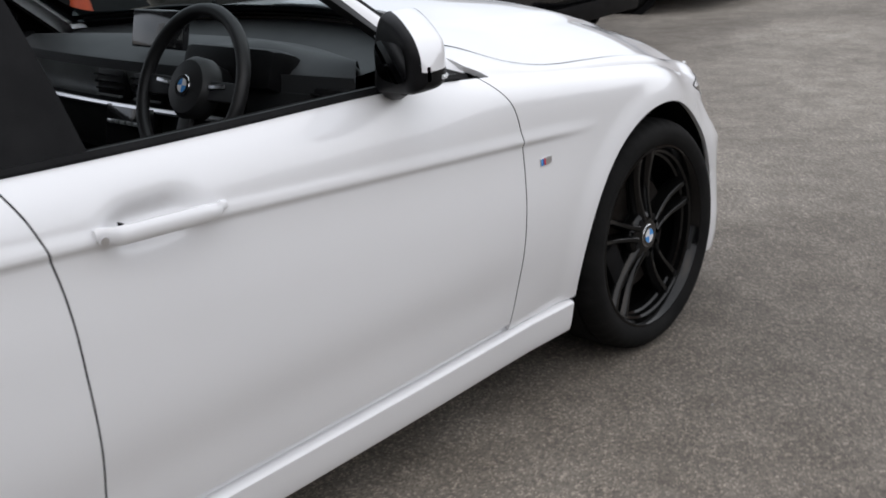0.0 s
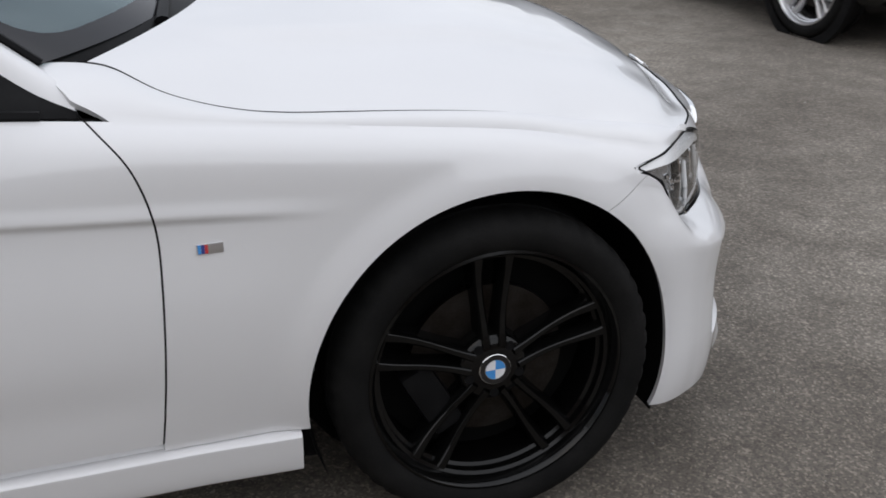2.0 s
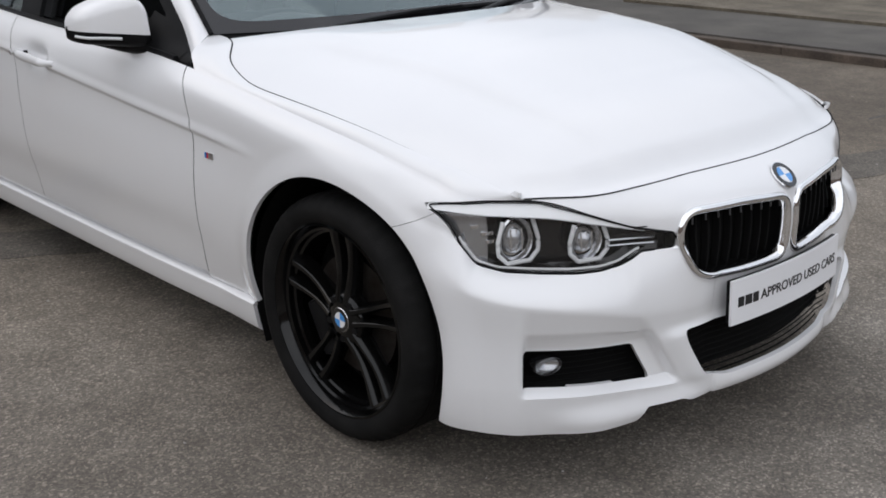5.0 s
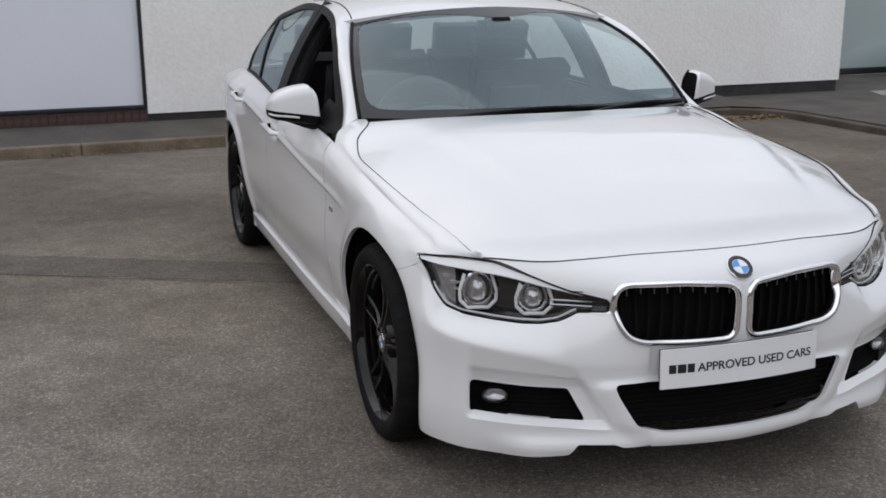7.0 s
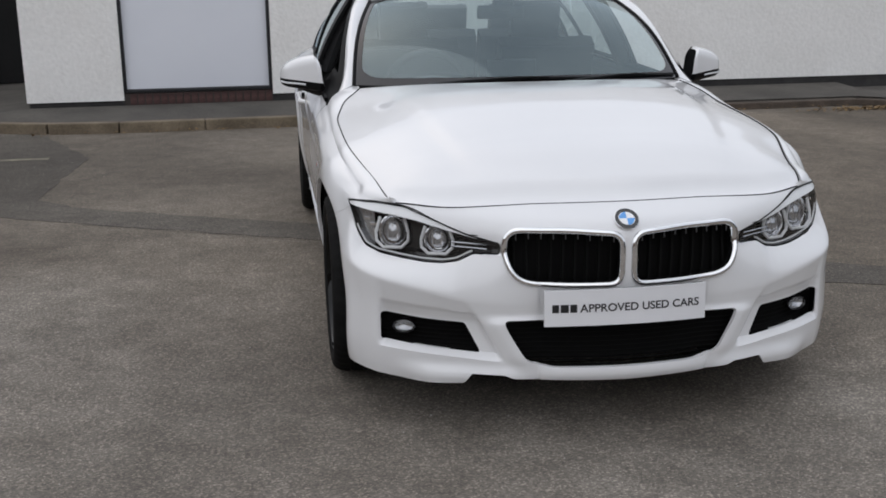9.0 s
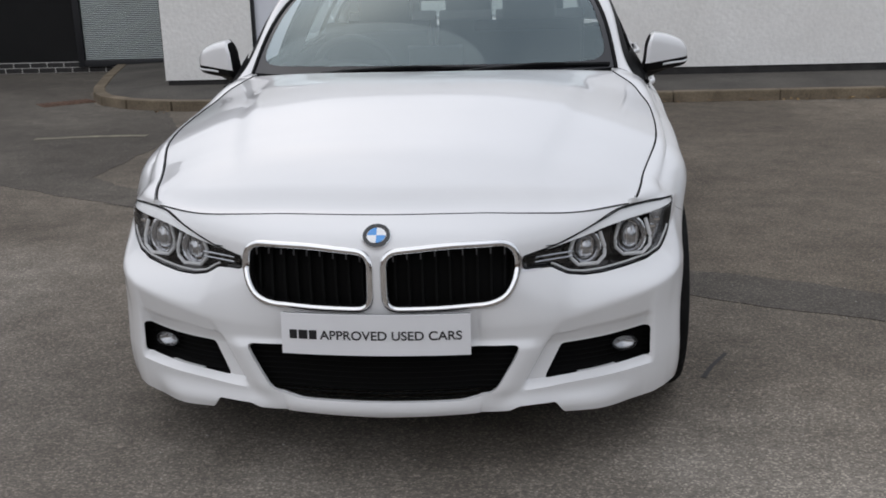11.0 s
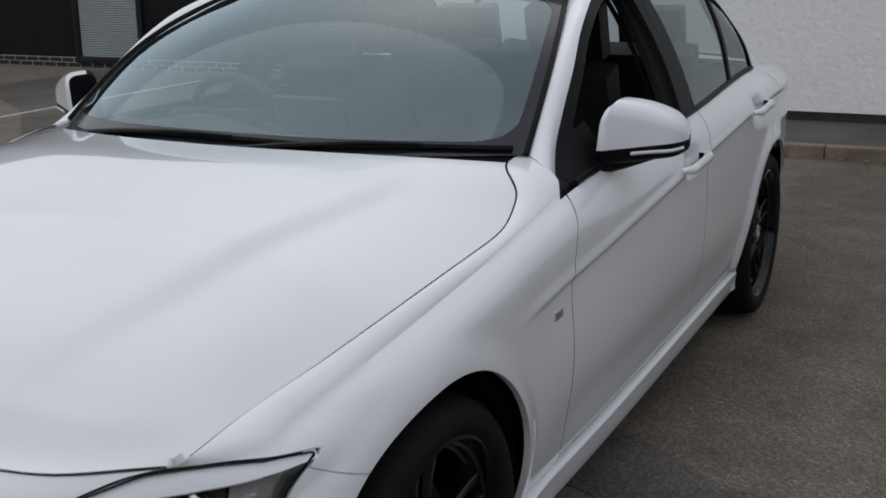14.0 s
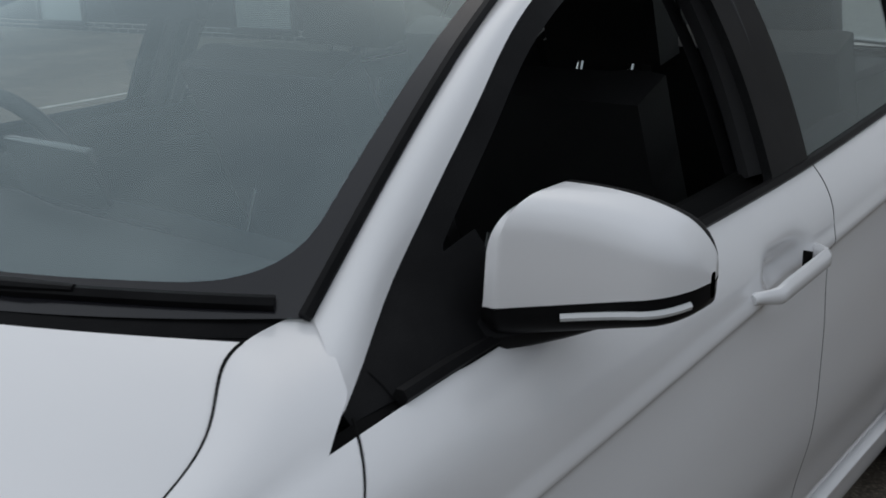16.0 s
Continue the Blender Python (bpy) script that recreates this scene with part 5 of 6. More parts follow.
def asphalt(name, a, b, back_tint=(0.74, 0.705, 0.66)):
    m = varied(principled(name, a, 0.9), 0.9, a, b, 60, 0.22, 0.6, 160, 0.005, (0.8, 0.95))
    nt = m.node_tree
    bs = nt.nodes["Principled BSDF"]
    src = bs.inputs["Base Color"].links[0].from_socket
    tc = nt.nodes.new("ShaderNodeTexCoord")
    vo = nt.nodes.new("ShaderNodeTexVoronoi")
    vo.inputs["Scale"].default_value = 170
    nt.links.new(tc.outputs["Object"], vo.inputs["Vector"])
    rp = nt.nodes.new("ShaderNodeValToRGB")
    rp.color_ramp.elements[0].position, rp.color_ramp.elements[0].color = 0.1, (0.74, 0.73, 0.72, 1)
    rp.color_ramp.elements[1].position, rp.color_ramp.elements[1].color = 0.8, (1.18, 1.16, 1.13, 1)
    stone = rp.color_ramp.elements.new(0.96)
    stone.color = (1.9, 1.86, 1.8, 1)
    sep = nt.nodes.new("ShaderNodeSeparateColor")
    nt.links.new(vo.outputs["Color"], sep.inputs["Color"])
    nt.links.new(sep.outputs["Red"], rp.inputs["Fac"])
    mx = nt.nodes.new("ShaderNodeMixRGB")
    mx.blend_type, mx.inputs["Fac"].default_value = "MULTIPLY", 1.0
    nt.links.new(src, mx.inputs["Color1"])
    nt.links.new(rp.outputs["Color"], mx.inputs["Color2"])
    # wide damp and worn stains
    st = nt.nodes.new("ShaderNodeTexNoise")
    st.inputs["Scale"].default_value, st.inputs["Detail"].default_value, st.inputs["Distortion"].default_value = 0.35, 7, 0.6
    nt.links.new(tc.outputs["Object"], st.inputs["Vector"])
    sr = nt.nodes.new("ShaderNodeValToRGB")
    sr.color_ramp.elements[0].position, sr.color_ramp.elements[0].color = 0.38, (0.66, 0.63, 0.60, 1)
    sr.color_ramp.elements[1].position, sr.color_ramp.elements[1].color = 0.62, (1.16, 1.14, 1.11, 1)
    nt.links.new(st.outputs["Fac"], sr.inputs["Fac"])
    m2 = nt.nodes.new("ShaderNodeMixRGB")
    m2.blend_type, m2.inputs["Fac"].default_value = "MULTIPLY", 1.0
    nt.links.new(mx.outputs["Color"], m2.inputs["Color1"])
    nt.links.new(sr.outputs["Color"], m2.inputs["Color2"])
    # scuffs of hand size
    sc = nt.nodes.new("ShaderNodeTexNoise")
    sc.inputs["Scale"].default_value, sc.inputs["Detail"].default_value, sc.inputs["Roughness"].default_value = 5.0, 8, 0.68
    nt.links.new(tc.outputs["Object"], sc.inputs["Vector"])
    cr = nt.nodes.new("ShaderNodeValToRGB")
    cr.color_ramp.elements[0].position, cr.color_ramp.elements[0].color = 0.36, (0.80, 0.78, 0.75, 1)
    cr.color_ramp.elements[1].position, cr.color_ramp.elements[1].color = 0.66, (1.18, 1.17, 1.15, 1)
    nt.links.new(sc.outputs["Fac"], cr.inputs["Fac"])
    m3 = nt.nodes.new("ShaderNodeMixRGB")
    m3.blend_type, m3.inputs["Fac"].default_value = "MULTIPLY", 1.0
    nt.links.new(m2.outputs["Color"], m3.inputs["Color1"])
    nt.links.new(cr.outputs["Color"], m3.inputs["Color2"])
    # darker and browner towards the building and -x, its border uneven
    xyz = nt.nodes.new("ShaderNodeSeparateXYZ")
    nt.links.new(tc.outputs["Object"], xyz.inputs["Vector"])
    ad = nt.nodes.new("ShaderNodeMath")
    ad.operation, ad.inputs[1].default_value = "MULTIPLY_ADD", 2.4
    nt.links.new(st.outputs["Fac"], ad.inputs[0])
    lean = nt.nodes.new("ShaderNodeMath")
    lean.operation, lean.inputs[1].default_value = "MULTIPLY_ADD", 0.6
    nt.links.new(xyz.outputs["X"], lean.inputs[0])
    nt.links.new(xyz.outputs["Y"], lean.inputs[2])
    nt.links.new(lean.outputs[0], ad.inputs[2])
    mr = nt.nodes.new("ShaderNodeMapRange")
    mr.interpolation_type = "SMOOTHSTEP"
    mr.inputs["From Min"].default_value, mr.inputs["From Max"].default_value = 0.4, 2.1
    mr.inputs["To Min"].default_value, mr.inputs["To Max"].default_value = 1.0, 0.0
    nt.links.new(ad.outputs[0], mr.inputs["Value"])
    m4 = nt.nodes.new("ShaderNodeMixRGB")
    m4.blend_type = "MULTIPLY"
    m4.inputs["Color2"].default_value = (*back_tint, 1)
    nt.links.new(mr.outputs["Result"], m4.inputs["Fac"])
    nt.links.new(m3.outputs["Color"], m4.inputs["Color1"])
    nt.links.new(m4.outputs["Color"], bs.inputs["Base Color"])
    return m


ASPHALT = asphalt("asphalt", (0.178, 0.167, 0.153), (0.234, 0.221, 0.205))
ASPHALT_DARK = asphalt("asphalt_patch", (0.118, 0.112, 0.105), (0.158, 0.151, 0.142), (0.70, 0.68, 0.655))
KERB_DARK = varied(principled("kerb_mossy", (0.075, 0.058, 0.045), 0.95), 3, (0.05, 0.038, 0.03), (0.11, 0.085, 0.066), 60, 0.25, 0.5, 90, 0.004)
KERB = varied(principled("kerb_concrete", (0.16, 0.125, 0.085), 0.9), 3, (0.10, 0.078, 0.052), (0.225, 0.18, 0.125), 60, 0.2, 0.5, 90, 0.004)
SLAB = varied(principled("pavement", (0.085, 0.077, 0.068), 0.92), 2, (0.062, 0.056, 0.049), (0.105, 0.095, 0.083), 70, 0.25, 0.5, 120, 0.004)
RENDER_WHITE = varied(principled("roughcast_white", (0.84, 0.825, 0.80), 0.9), 1.2, (0.81, 0.795, 0.77), (0.87, 0.86, 0.84), 24, 0.04, 0.7, 26, 0.012)
BRICK = varied(principled("dark_brick", (0.06, 0.03, 0.028), 0.85), 14, (0.045, 0.024, 0.022), (0.085, 0.042, 0.038), 120, 0.25, 0.4, 150, 0.003)
BRICK_GREY = varied(principled("painted_brick", (0.03, 0.029, 0.029), 0.85), 9, (0.022, 0.021, 0.021), (0.04, 0.038, 0.037), 120, 0.2, 0.4, 150, 0.003)
MORTAR = principled("mortar", (0.05, 0.042, 0.038), 0.95)
CHARCOAL = varied(principled("charcoal_cladding", (0.007, 0.007, 0.0075), 0.7), 2, (0.006, 0.006, 0.0065), (0.009, 0.009, 0.0095), 60, 0.15)
CHARCOAL.node_tree.nodes["Principled BSDF"].inputs["Specular IOR Level"].default_value = 0.25
PANEL_WHITE = varied(principled("window_film", (0.74, 0.76, 0.82), 0.25), 0.8, (0.72, 0.74, 0.80), (0.77, 0.79, 0.845))
FRAME_DARK = principled("dark_frame", (0.014, 0.015, 0.018), 0.4)
BLIND = principled("blind_slat", (0.58, 0.64, 0.64), 0.6)
PANE_GREEN = principled("office_glass", (0.36, 0.44, 0.44), 0.08, coat=1)
PANE_DARK = principled("dark_pane", (0.03, 0.035, 0.036), 0.12, coat=1)
LINE_WHITE = varied(principled("road_marking", (0.5, 0.49, 0.45), 0.85), 10, (0.34, 0.33, 0.30), (0.58, 0.57, 0.53), 80, 0.2)
IRON = varied(principled("drain_iron", (0.10, 0.055, 0.036), 0.85), 20, (0.07, 0.038, 0.025), (0.15, 0.085, 0.055), 150, 0.2)

V = [Vector((x, y, 0)) for y in (-600, -60, -20, 20, 60, 600) for x in (-600, -60, -20, 20, 60, 600)]
F = [(6 * j + i, 6 * j + i + 1, 6 * j + i + 7, 6 * j + i + 6) for j in range(5) for i in range(5)]
tagged(part("ground", (V, F), ASPHALT, None, "grey worn asphalt yard", False), "", "ground", "", "structure")


def slab(name, pts, z0, z1, material, label, category, kind="structure", m=YARD):
    if category == "road":
        # ragged borders
        fine = []
        for a, b in zip(pts, pts[1:] + pts[:1]):
            k = max(1, int(math.dist(a, b) / 0.07))
            for i in range(k):
                q = Vector(a).lerp(Vector(b), i / k)
                fine.append((q.x + 0.030 * noise.noise(Vector((q.x * 4, q.y * 4, 2))) + 0.014 * noise.noise(Vector((q.x * 17, q.y * 17, 5))), q.y + 0.030 * noise.noise(Vector((q.x * 4, q.y * 4, 7))) + 0.014 * noise.noise(Vector((q.x * 17, q.y * 17, 9)))))
        pts = fine
    n = len(pts)
    V = [m @ Vector((*p, z0)) for p in pts] + [m @ Vector((*p, z1)) for p in pts]
    F = [tuple(range(n, 2 * n)), tuple(range(n - 1, -1, -1))] + [(i, (i + 1) % n, n + (i + 1) % n, n + i) for i in range(n)]
    return tagged(part(name, (V, F), material, None, label, False), "", category, "", kind)


# dark mended strip across the yard, passing under the car
strip_pts = [(4.2, -3.95), (2.4, -2.97), (0.85, -2.2), (-1.1, -1.09), (-2.4, -0.52), (-3.7, -0.06), (-4.92, 0.23), (-5.85, 0.46)]
half = 0.21
slab("asphalt_trench", [(x, y + half) for x, y in strip_pts] + [(x, y - half) for x, y in reversed(strip_pts)], -0.05, 0.003, ASPHALT_DARK, "darker mended strip in the asphalt", "road", m=Matrix.Identity(4))
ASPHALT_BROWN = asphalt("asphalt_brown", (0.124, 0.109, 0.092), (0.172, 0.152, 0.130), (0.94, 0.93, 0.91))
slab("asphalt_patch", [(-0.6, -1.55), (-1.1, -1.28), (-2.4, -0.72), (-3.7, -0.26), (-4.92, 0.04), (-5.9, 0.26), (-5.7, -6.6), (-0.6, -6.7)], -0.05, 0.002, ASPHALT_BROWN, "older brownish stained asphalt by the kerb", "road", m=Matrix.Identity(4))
slab("asphalt_patch", [(9, -8.2), (9, -10.6), (4.75, -10.6), (4.2, -8.2), (3.8, -7.3), (2.9, -6.75), (2.35, -5.3), (2.5, -3.6), (1.75, -2.75), (2.65, -3.2), (3.2, -3.58), (3.9, -4.15), (4.7, -4.75), (5.46, -5.26), (6.74, -6.55)], -0.05, 0.002, ASPHALT_DARK, "darker resurfaced part of the yard", "road")


def ribbon(name, pts, wide, z, material, label, category="road marking", m=YARD):
    """A flat painted or scratched line along points, with uneven edges."""
    V, F = [], []
    P = []
    for a, b in zip(pts, pts[1:]):
        n = max(2, int(math.dist(a, b) / 0.12))
        P += [Vector(a).lerp(Vector(b), i / n) for i in range(n)]
    P.append(Vector(pts[-1]))
    for i, p in enumerate(P):
        d = (P[min(i + 1, len(P) - 1)] - P[max(i - 1, 0)]).normalized()
        w = wide / 2 * (1 + 0.25 * noise.noise(Vector((p.x * 3, p.y * 3, 1))))
        V += [m @ Vector((p.x - d.y * w, p.y + d.x * w, z)), m @ Vector((p.x + d.y * w, p.y - d.x * w, z))]
    F = [(2 * i + 1, 2 * i + 3, 2 * i + 2, 2 * i) for i in range(len(P) - 1)]
    return tagged(part(name, (V, F), material, None, label, False), "", category, "", "structure")


ribbon("parking_line", [(6.62, -5.4), (6.84, -10.1)], 0.08, 0.005, LINE_WHITE, "worn pale painted parking line")
ribbon("worn_marking", [(2.66, -5.33), (3.1, -5.34), (3.6, -5.25)], 0.09, 0.005, varied(principled("faded_paint", (0.2, 0.18, 0.13), 0.9), 12, (0.14, 0.125, 0.1), (0.26, 0.24, 0.17), 90, 0.25), "faded yellowish paint mark on the asphalt")
RUST_STAIN = varied(principled("rust_stain", (0.12, 0.075, 0.055), 0.92), 5, (0.085, 0.058, 0.046), (0.15, 0.095, 0.07), 90, 0.25)
slab("stain", [(4.55, -6.72), (4.85, -6.62), (5.05, -6.25), (5.45, -6.3), (5.6, -6.62), (5.2, -6.95), (4.95, -6.98)], -0.05, 0.0035, RUST_STAIN, "rust-brown stain on the asphalt", "road")
TAR = principled("tar", (0.035, 0.033, 0.031), 0.7)
ribbon("oil_streak", [(-1.01, 0.02), (-1.055, -0.09), (-1.125, -0.22)], 0.018, 0.003, TAR, "dark oily streak on the asphalt", "stain", Matrix.Identity(4))
ribbon("crack", [(2.3, -2.68), (1.6, -2.34), (0.9, -1.98)], 0.005, 0.004, TAR, "thin crack along the mended strip", "crack", Matrix.Identity(4))
ribbon("crack", [(3.5, -3.5), (2.75, -3.75), (2.15, -4.7)], 0.006, 0.004, TAR, "thin joint between two asphalt layers", "crack", Matrix.Identity(4))
ribbon("crack", [(-5.8, -0.9), (-4.9, -0.7), (-3.9, -0.85)], 0.02, 0.003, TAR, "dark joint in the asphalt by the kerb", "crack", Matrix.Identity(4))

# pavement with kerb along the white building, turning along the far side
WALL_Y, KERB_Y = -7.65, -6.745
SIDE_X = -6.0
W0, W1, REC_Y = 0.69, 2.21, -9.2
BASE_Z, TOP_Z = 0.225, 4.6
END_X, PIER_X = -7.9, 3.16
path = [(SIDE_X + 0.2, 0.9), (SIDE_X + 0.2, -0.4), (SIDE_X, -4.0), (SIDE_X, -6.15), (SIDE_X + 0.1, -6.5), (SIDE_X + 0.4, KERB_Y)] + [(x, KERB_Y) for x in (-4, -2, 0, 1.4, 2.2)] + [(2.85, -6.83), (3.35, -7.02), (3.70, -7.33), (3.90, -7.68), (4.05, -8.1), (4.33, -9.2), (4.66, -10.7)]
slab("pavement", [(x - 0.06 * (x < -5), min(y, 0.7) - 0.06 * (y <= KERB_Y)) for x, y in path] + [(-14, -10.7), (-14, 0.7)], -0.05, 0.085, SLAB, "dark worn asphalt pavement behind a kerb", "pavement")
V, F = [], []
for x, y in path[4:]:
    V += [YARD @ Vector((x, y - 0.05, 0.09)), YARD @ Vector((min(max(x, -7.9), PIER_X - 0.05), min(y - 0.3, WALL_Y), 0.15))]
F = [(2 * i, 2 * i + 1, 2 * i + 3, 2 * i + 2) for i in range(len(path) - 5)]
tagged(part("pavement_slope", (V, F), SLAB, None, "dark worn asphalt pavement rising to the wall", False), "", "pavement", "", "structure")
kerb = tagged(thing("kerb", "weathered buff concrete kerb edging the pavement", "kerb"), kind="structure")
run = []
for a, b in zip(path, path[1:]):
    n = max(1, int(math.dist(a, b) / 0.9))
    run += [Vector(a).lerp(Vector(b), i / n) for i in range(n)]
run.append(Vector(path[-1]))
for a, b in zip(run, run[1:]):
    d = b - a
    L = d.length - 0.006
    if L < 0.02:
        continue
    lift = 0.10 - (0.03 + 0.05 * smooth01((a.y + 0.9) / 0.9)) * (a.x < -5)
    m = YARD @ Matrix.Translation(((a.x + b.x) / 2, (a.y + b.y) / 2, lift / 2 - 0.06)) @ Matrix.Rotation(math.atan2(d.y, d.x), 4, "Z")
    part("kerbstone", boxed((L, 0.125, lift + 0.12), m, 0.012), KERB_DARK if a.x < -5.2 else KERB, kerb, "", False)


def building_wall(name, a, b, z0, z1, material, label, thick=0.25):
    d = (Vector(b) - Vector(a)).normalized()
    n = Vector((-d.y, d.x)) * thick
    pts = [a, b, (b[0] - n.x, b[1] - n.y), (a[0] - n.x, a[1] - n.y)]
    return slab(name, pts, z0, z1, material, label, "wall")


building_wall("wall_north", (END_X, WALL_Y), (W0, WALL_Y), BASE_Z, TOP_Z, RENDER_WHITE, "white roughcast rendered building wall", 0.25)
building_wall("wall_pier", (W1, WALL_Y), (PIER_X, WALL_Y), 0.20, TOP_Z, RENDER_WHITE, "white roughcast rendered wall pier", 0.25)
building_wall("wall_return", (PIER_X, WALL_Y - 0.25), (PIER_X, -10.7), 0.20, TOP_Z, RENDER_WHITE, "white roughcast side wall", 0.25)
building_wall("wall_over_window", (W0, WALL_Y), (W1, WALL_Y), 3.0, TOP_Z, RENDER_WHITE, "white roughcast wall over the window", 0.25)
building_wall("wall_recess_side", (END_X, WALL_Y - 0.25), (END_X, REC_Y), BASE_Z, TOP_Z, RENDER_WHITE, "white roughcast side wall", -0.25)
for a, b in (((END_X + 0.02, WALL_Y - 0.02), (W0, WALL_Y - 0.02)), ((W1, WALL_Y - 0.02), (PIER_X - 0.02, WALL_Y - 0.02))):
    building_wall("wall_plinth", a, b, 0.05, BASE_Z if a[0] < 0 else 0.20, BRICK_GREY, "dark painted plinth below the render", 0.2)
building_wall("wall_plinth", (PIER_X - 0.02, WALL_Y - 0.23), (PIER_X - 0.02, -10.68), 0.05, 0.20, BRICK_GREY, "dark painted plinth below the render", 0.2)

# large blanked window with brick sill course
win = tagged(thing("window_1", "large blank pale window panel in a dark frame", "window"), kind="structure")
def framed(parent, x0, x1, y, z0, z1, bar, frame_mat, pane_mat, pane_label=""):
    for sx in (x0 + bar / 2, x1 - bar / 2):
        part("window_frame", boxed((bar, 0.08, z1 - z0), YARD @ pose(sx, y, (z0 + z1) / 2), 0.004), frame_mat, parent)
    for sz in (z0 + bar / 2, z1 - bar / 2):
        part("window_frame", boxed((x1 - x0 - 2 * bar, 0.08, bar), YARD @ pose((x0 + x1) / 2, y, sz), 0.004), frame_mat, parent)
    return part("pane", boxed((x1 - x0 - 2 * bar, 0.012, z1 - z0 - 2 * bar), YARD @ pose((x0 + x1) / 2, y - 0.012, (z0 + z1) / 2)), pane_mat, parent, pane_label)


framed(win, W0, W1, WALL_Y - 0.05, 0.275, 3.0, 0.035, FRAME_DARK, PANEL_WHITE, "pale lavender blank panel")
sill = tagged(thing("wall_sill", "dark red soldier-course bricks below the window", "wall"), kind="structure")
part("mortar_bed", boxed((W1 - W0, 0.18, 0.225), YARD @ pose((W0 + W1) / 2, WALL_Y - 0.115, 0.1575)), MORTAR, sill)
bm = boxed((0.066, 0.11, 0.185), None, 0.004, 1)
brick_me = bpy.data.meshes.new("brick")
bm.to_mesh(brick_me)
bm.free()
brick_me.materials.append(BRICK)
k = 0
x = W0 + 0.04
while x < W1 - 0.03:
    ob = new("brick", brick_me)
    ob.parent = sill
    ob.matrix_basis = YARD @ pose(x, WALL_Y - 0.075 + 0.002 * math.sin(7 * k), 0.170)
    x += 0.077
    k += 1

# charcoal clad building set back beside it
BACK_Y = -10.65
building_wall("wall_charcoal", (2.8, BACK_Y), (18.0, BACK_Y), 0.13, TOP_Z, CHARCOAL, "charcoal clad office wall", 0.25)
base = tagged(thing("wall_base_course", "grey block base course with pale joints", "wall"), kind="structure")
part("mortar_bed", boxed((12.9, 0.1, 0.14), YARD @ pose(10.6, BACK_Y - 0.03, 0.07)), principled("pale_mortar", (0.5, 0.49, 0.47), 0.9), base)
bm = boxed((0.215, 0.10, 0.06), None, 0.004, 1)
block_me = bpy.data.meshes.new("block")
bm.to_mesh(block_me)
bm.free()
block_me.materials.append(BRICK_GREY)
for row in range(2):
    for i in range(56):
        ob = new("block", block_me)
        ob.parent = base
        ob.matrix_basis = YARD @ pose(4.3 + 0.228 * i + 0.11 * row, BACK_Y - 0.024, 0.034 + 0.069 * row)
for x0 in (4.08, 8.55, 13.0):
    w = tagged(thing("window_2", "tall office window with closed pale blinds", "window"), kind="structure")
    framed(w, x0 - 0.10, x0 + 1.14, BACK_Y + 0.02, 0.07, 2.4, 0.085, FRAME_DARK, PANE_DARK if x0 < 12 else PANE_GREEN, "glass pane")
    if x0 < 12:
        for j in range(88):
            part("blind_slat", boxed((1.04, 0.003, 0.016), YARD @ pose(x0 + 0.52, BACK_Y + 0.024, 0.172 + 0.0245 * j, -18)), BLIND, w, "", False)
for x in (6.6, 11.2, 15.0):
    slab("cladding_joint", [(x, BACK_Y + 0.004), (x + 0.03, BACK_Y + 0.004), (x + 0.03, BACK_Y - 0.02), (x, BACK_Y - 0.02)], 0.14, TOP_Z, BLACK_DEEP, "dark joint between cladding sheets", "wall")

# recess beyond the white wall: glazed door, wall, downpipe, far side wall
building_wall("wall_recess", (-14.0, REC_Y), (-10.55, REC_Y), 0.12, TOP_Z, RENDER_WHITE, "white rendered wall of the recess", 0.25)
door = tagged(thing("door_1", "glazed door with dark frame and pale green glass", "door"), kind="structure")
framed(door, -10.55, -8.4, REC_Y + 0.02, 0.11, 2.6, 0.09, FRAME_DARK, principled("door_glass", (0.36, 0.43, 0.43), 0.15, coat=1), "pale green glass")
building_wall("wall_recess", (-8.4, REC_Y), (END_X, REC_Y), 0.12, TOP_Z, RENDER_WHITE, "white rendered wall of the recess", 0.25)
building_wall("wall_plinth", (-14.0, REC_Y + 0.02), (-10.55, REC_Y + 0.02), 0.05, 0.22, BRICK_GREY, "dark brick plinth", 0.2)
pipe = thing("downpipe", "black plastic rainwater downpipe on a white wall", "pipe")
part("pipe_run", tube([YARD @ Vector((-11.6, REC_Y + 0.07, z)) for z in (0.085, 0.4, 2.0, 4.5)], 0.05, 12), BLACK_SATIN, pipe)
for z in (0.6, 2.2, 3.8):
    part("pipe_clip", boxed((0.16, 0.09, 0.04), YARD @ pose(-11.6, REC_Y + 0.045, z), 0.006), BLACK_SATIN, pipe)
building_wall("wall_far_side", (-9.6, 9.0), (-9.6, 0.5), 0.0, 1.5, CHARCOAL, "low dark boundary wall", 0.2)
EARTH = varied(principled("earth_verge", (0.12, 0.1, 0.075), 0.95), 3, (0.085, 0.07, 0.05), (0.16, 0.135, 0.10), 50, 0.3, 0.6, 60, 0.01)
slab("verge", [(-6.96, 3.0), (-14.0, 3.0), (-14.0, -5.0), (-7.6, -5.0), (-7.4, 0.2), (-7.12, 1.0)], 0.0, 0.115, EARTH, "raised strip of bare brown earth and gravel", "ground")
for a, b in (((-7.38, 0.15), (-7.08, 1.0)), ((-7.08, 1.0), (-6.985, 1.9))):
    building_wall("verge_edging", a, b, 0.0, 0.125, KERB_DARK, "dark mossy edging of the raised verge", 0.06)

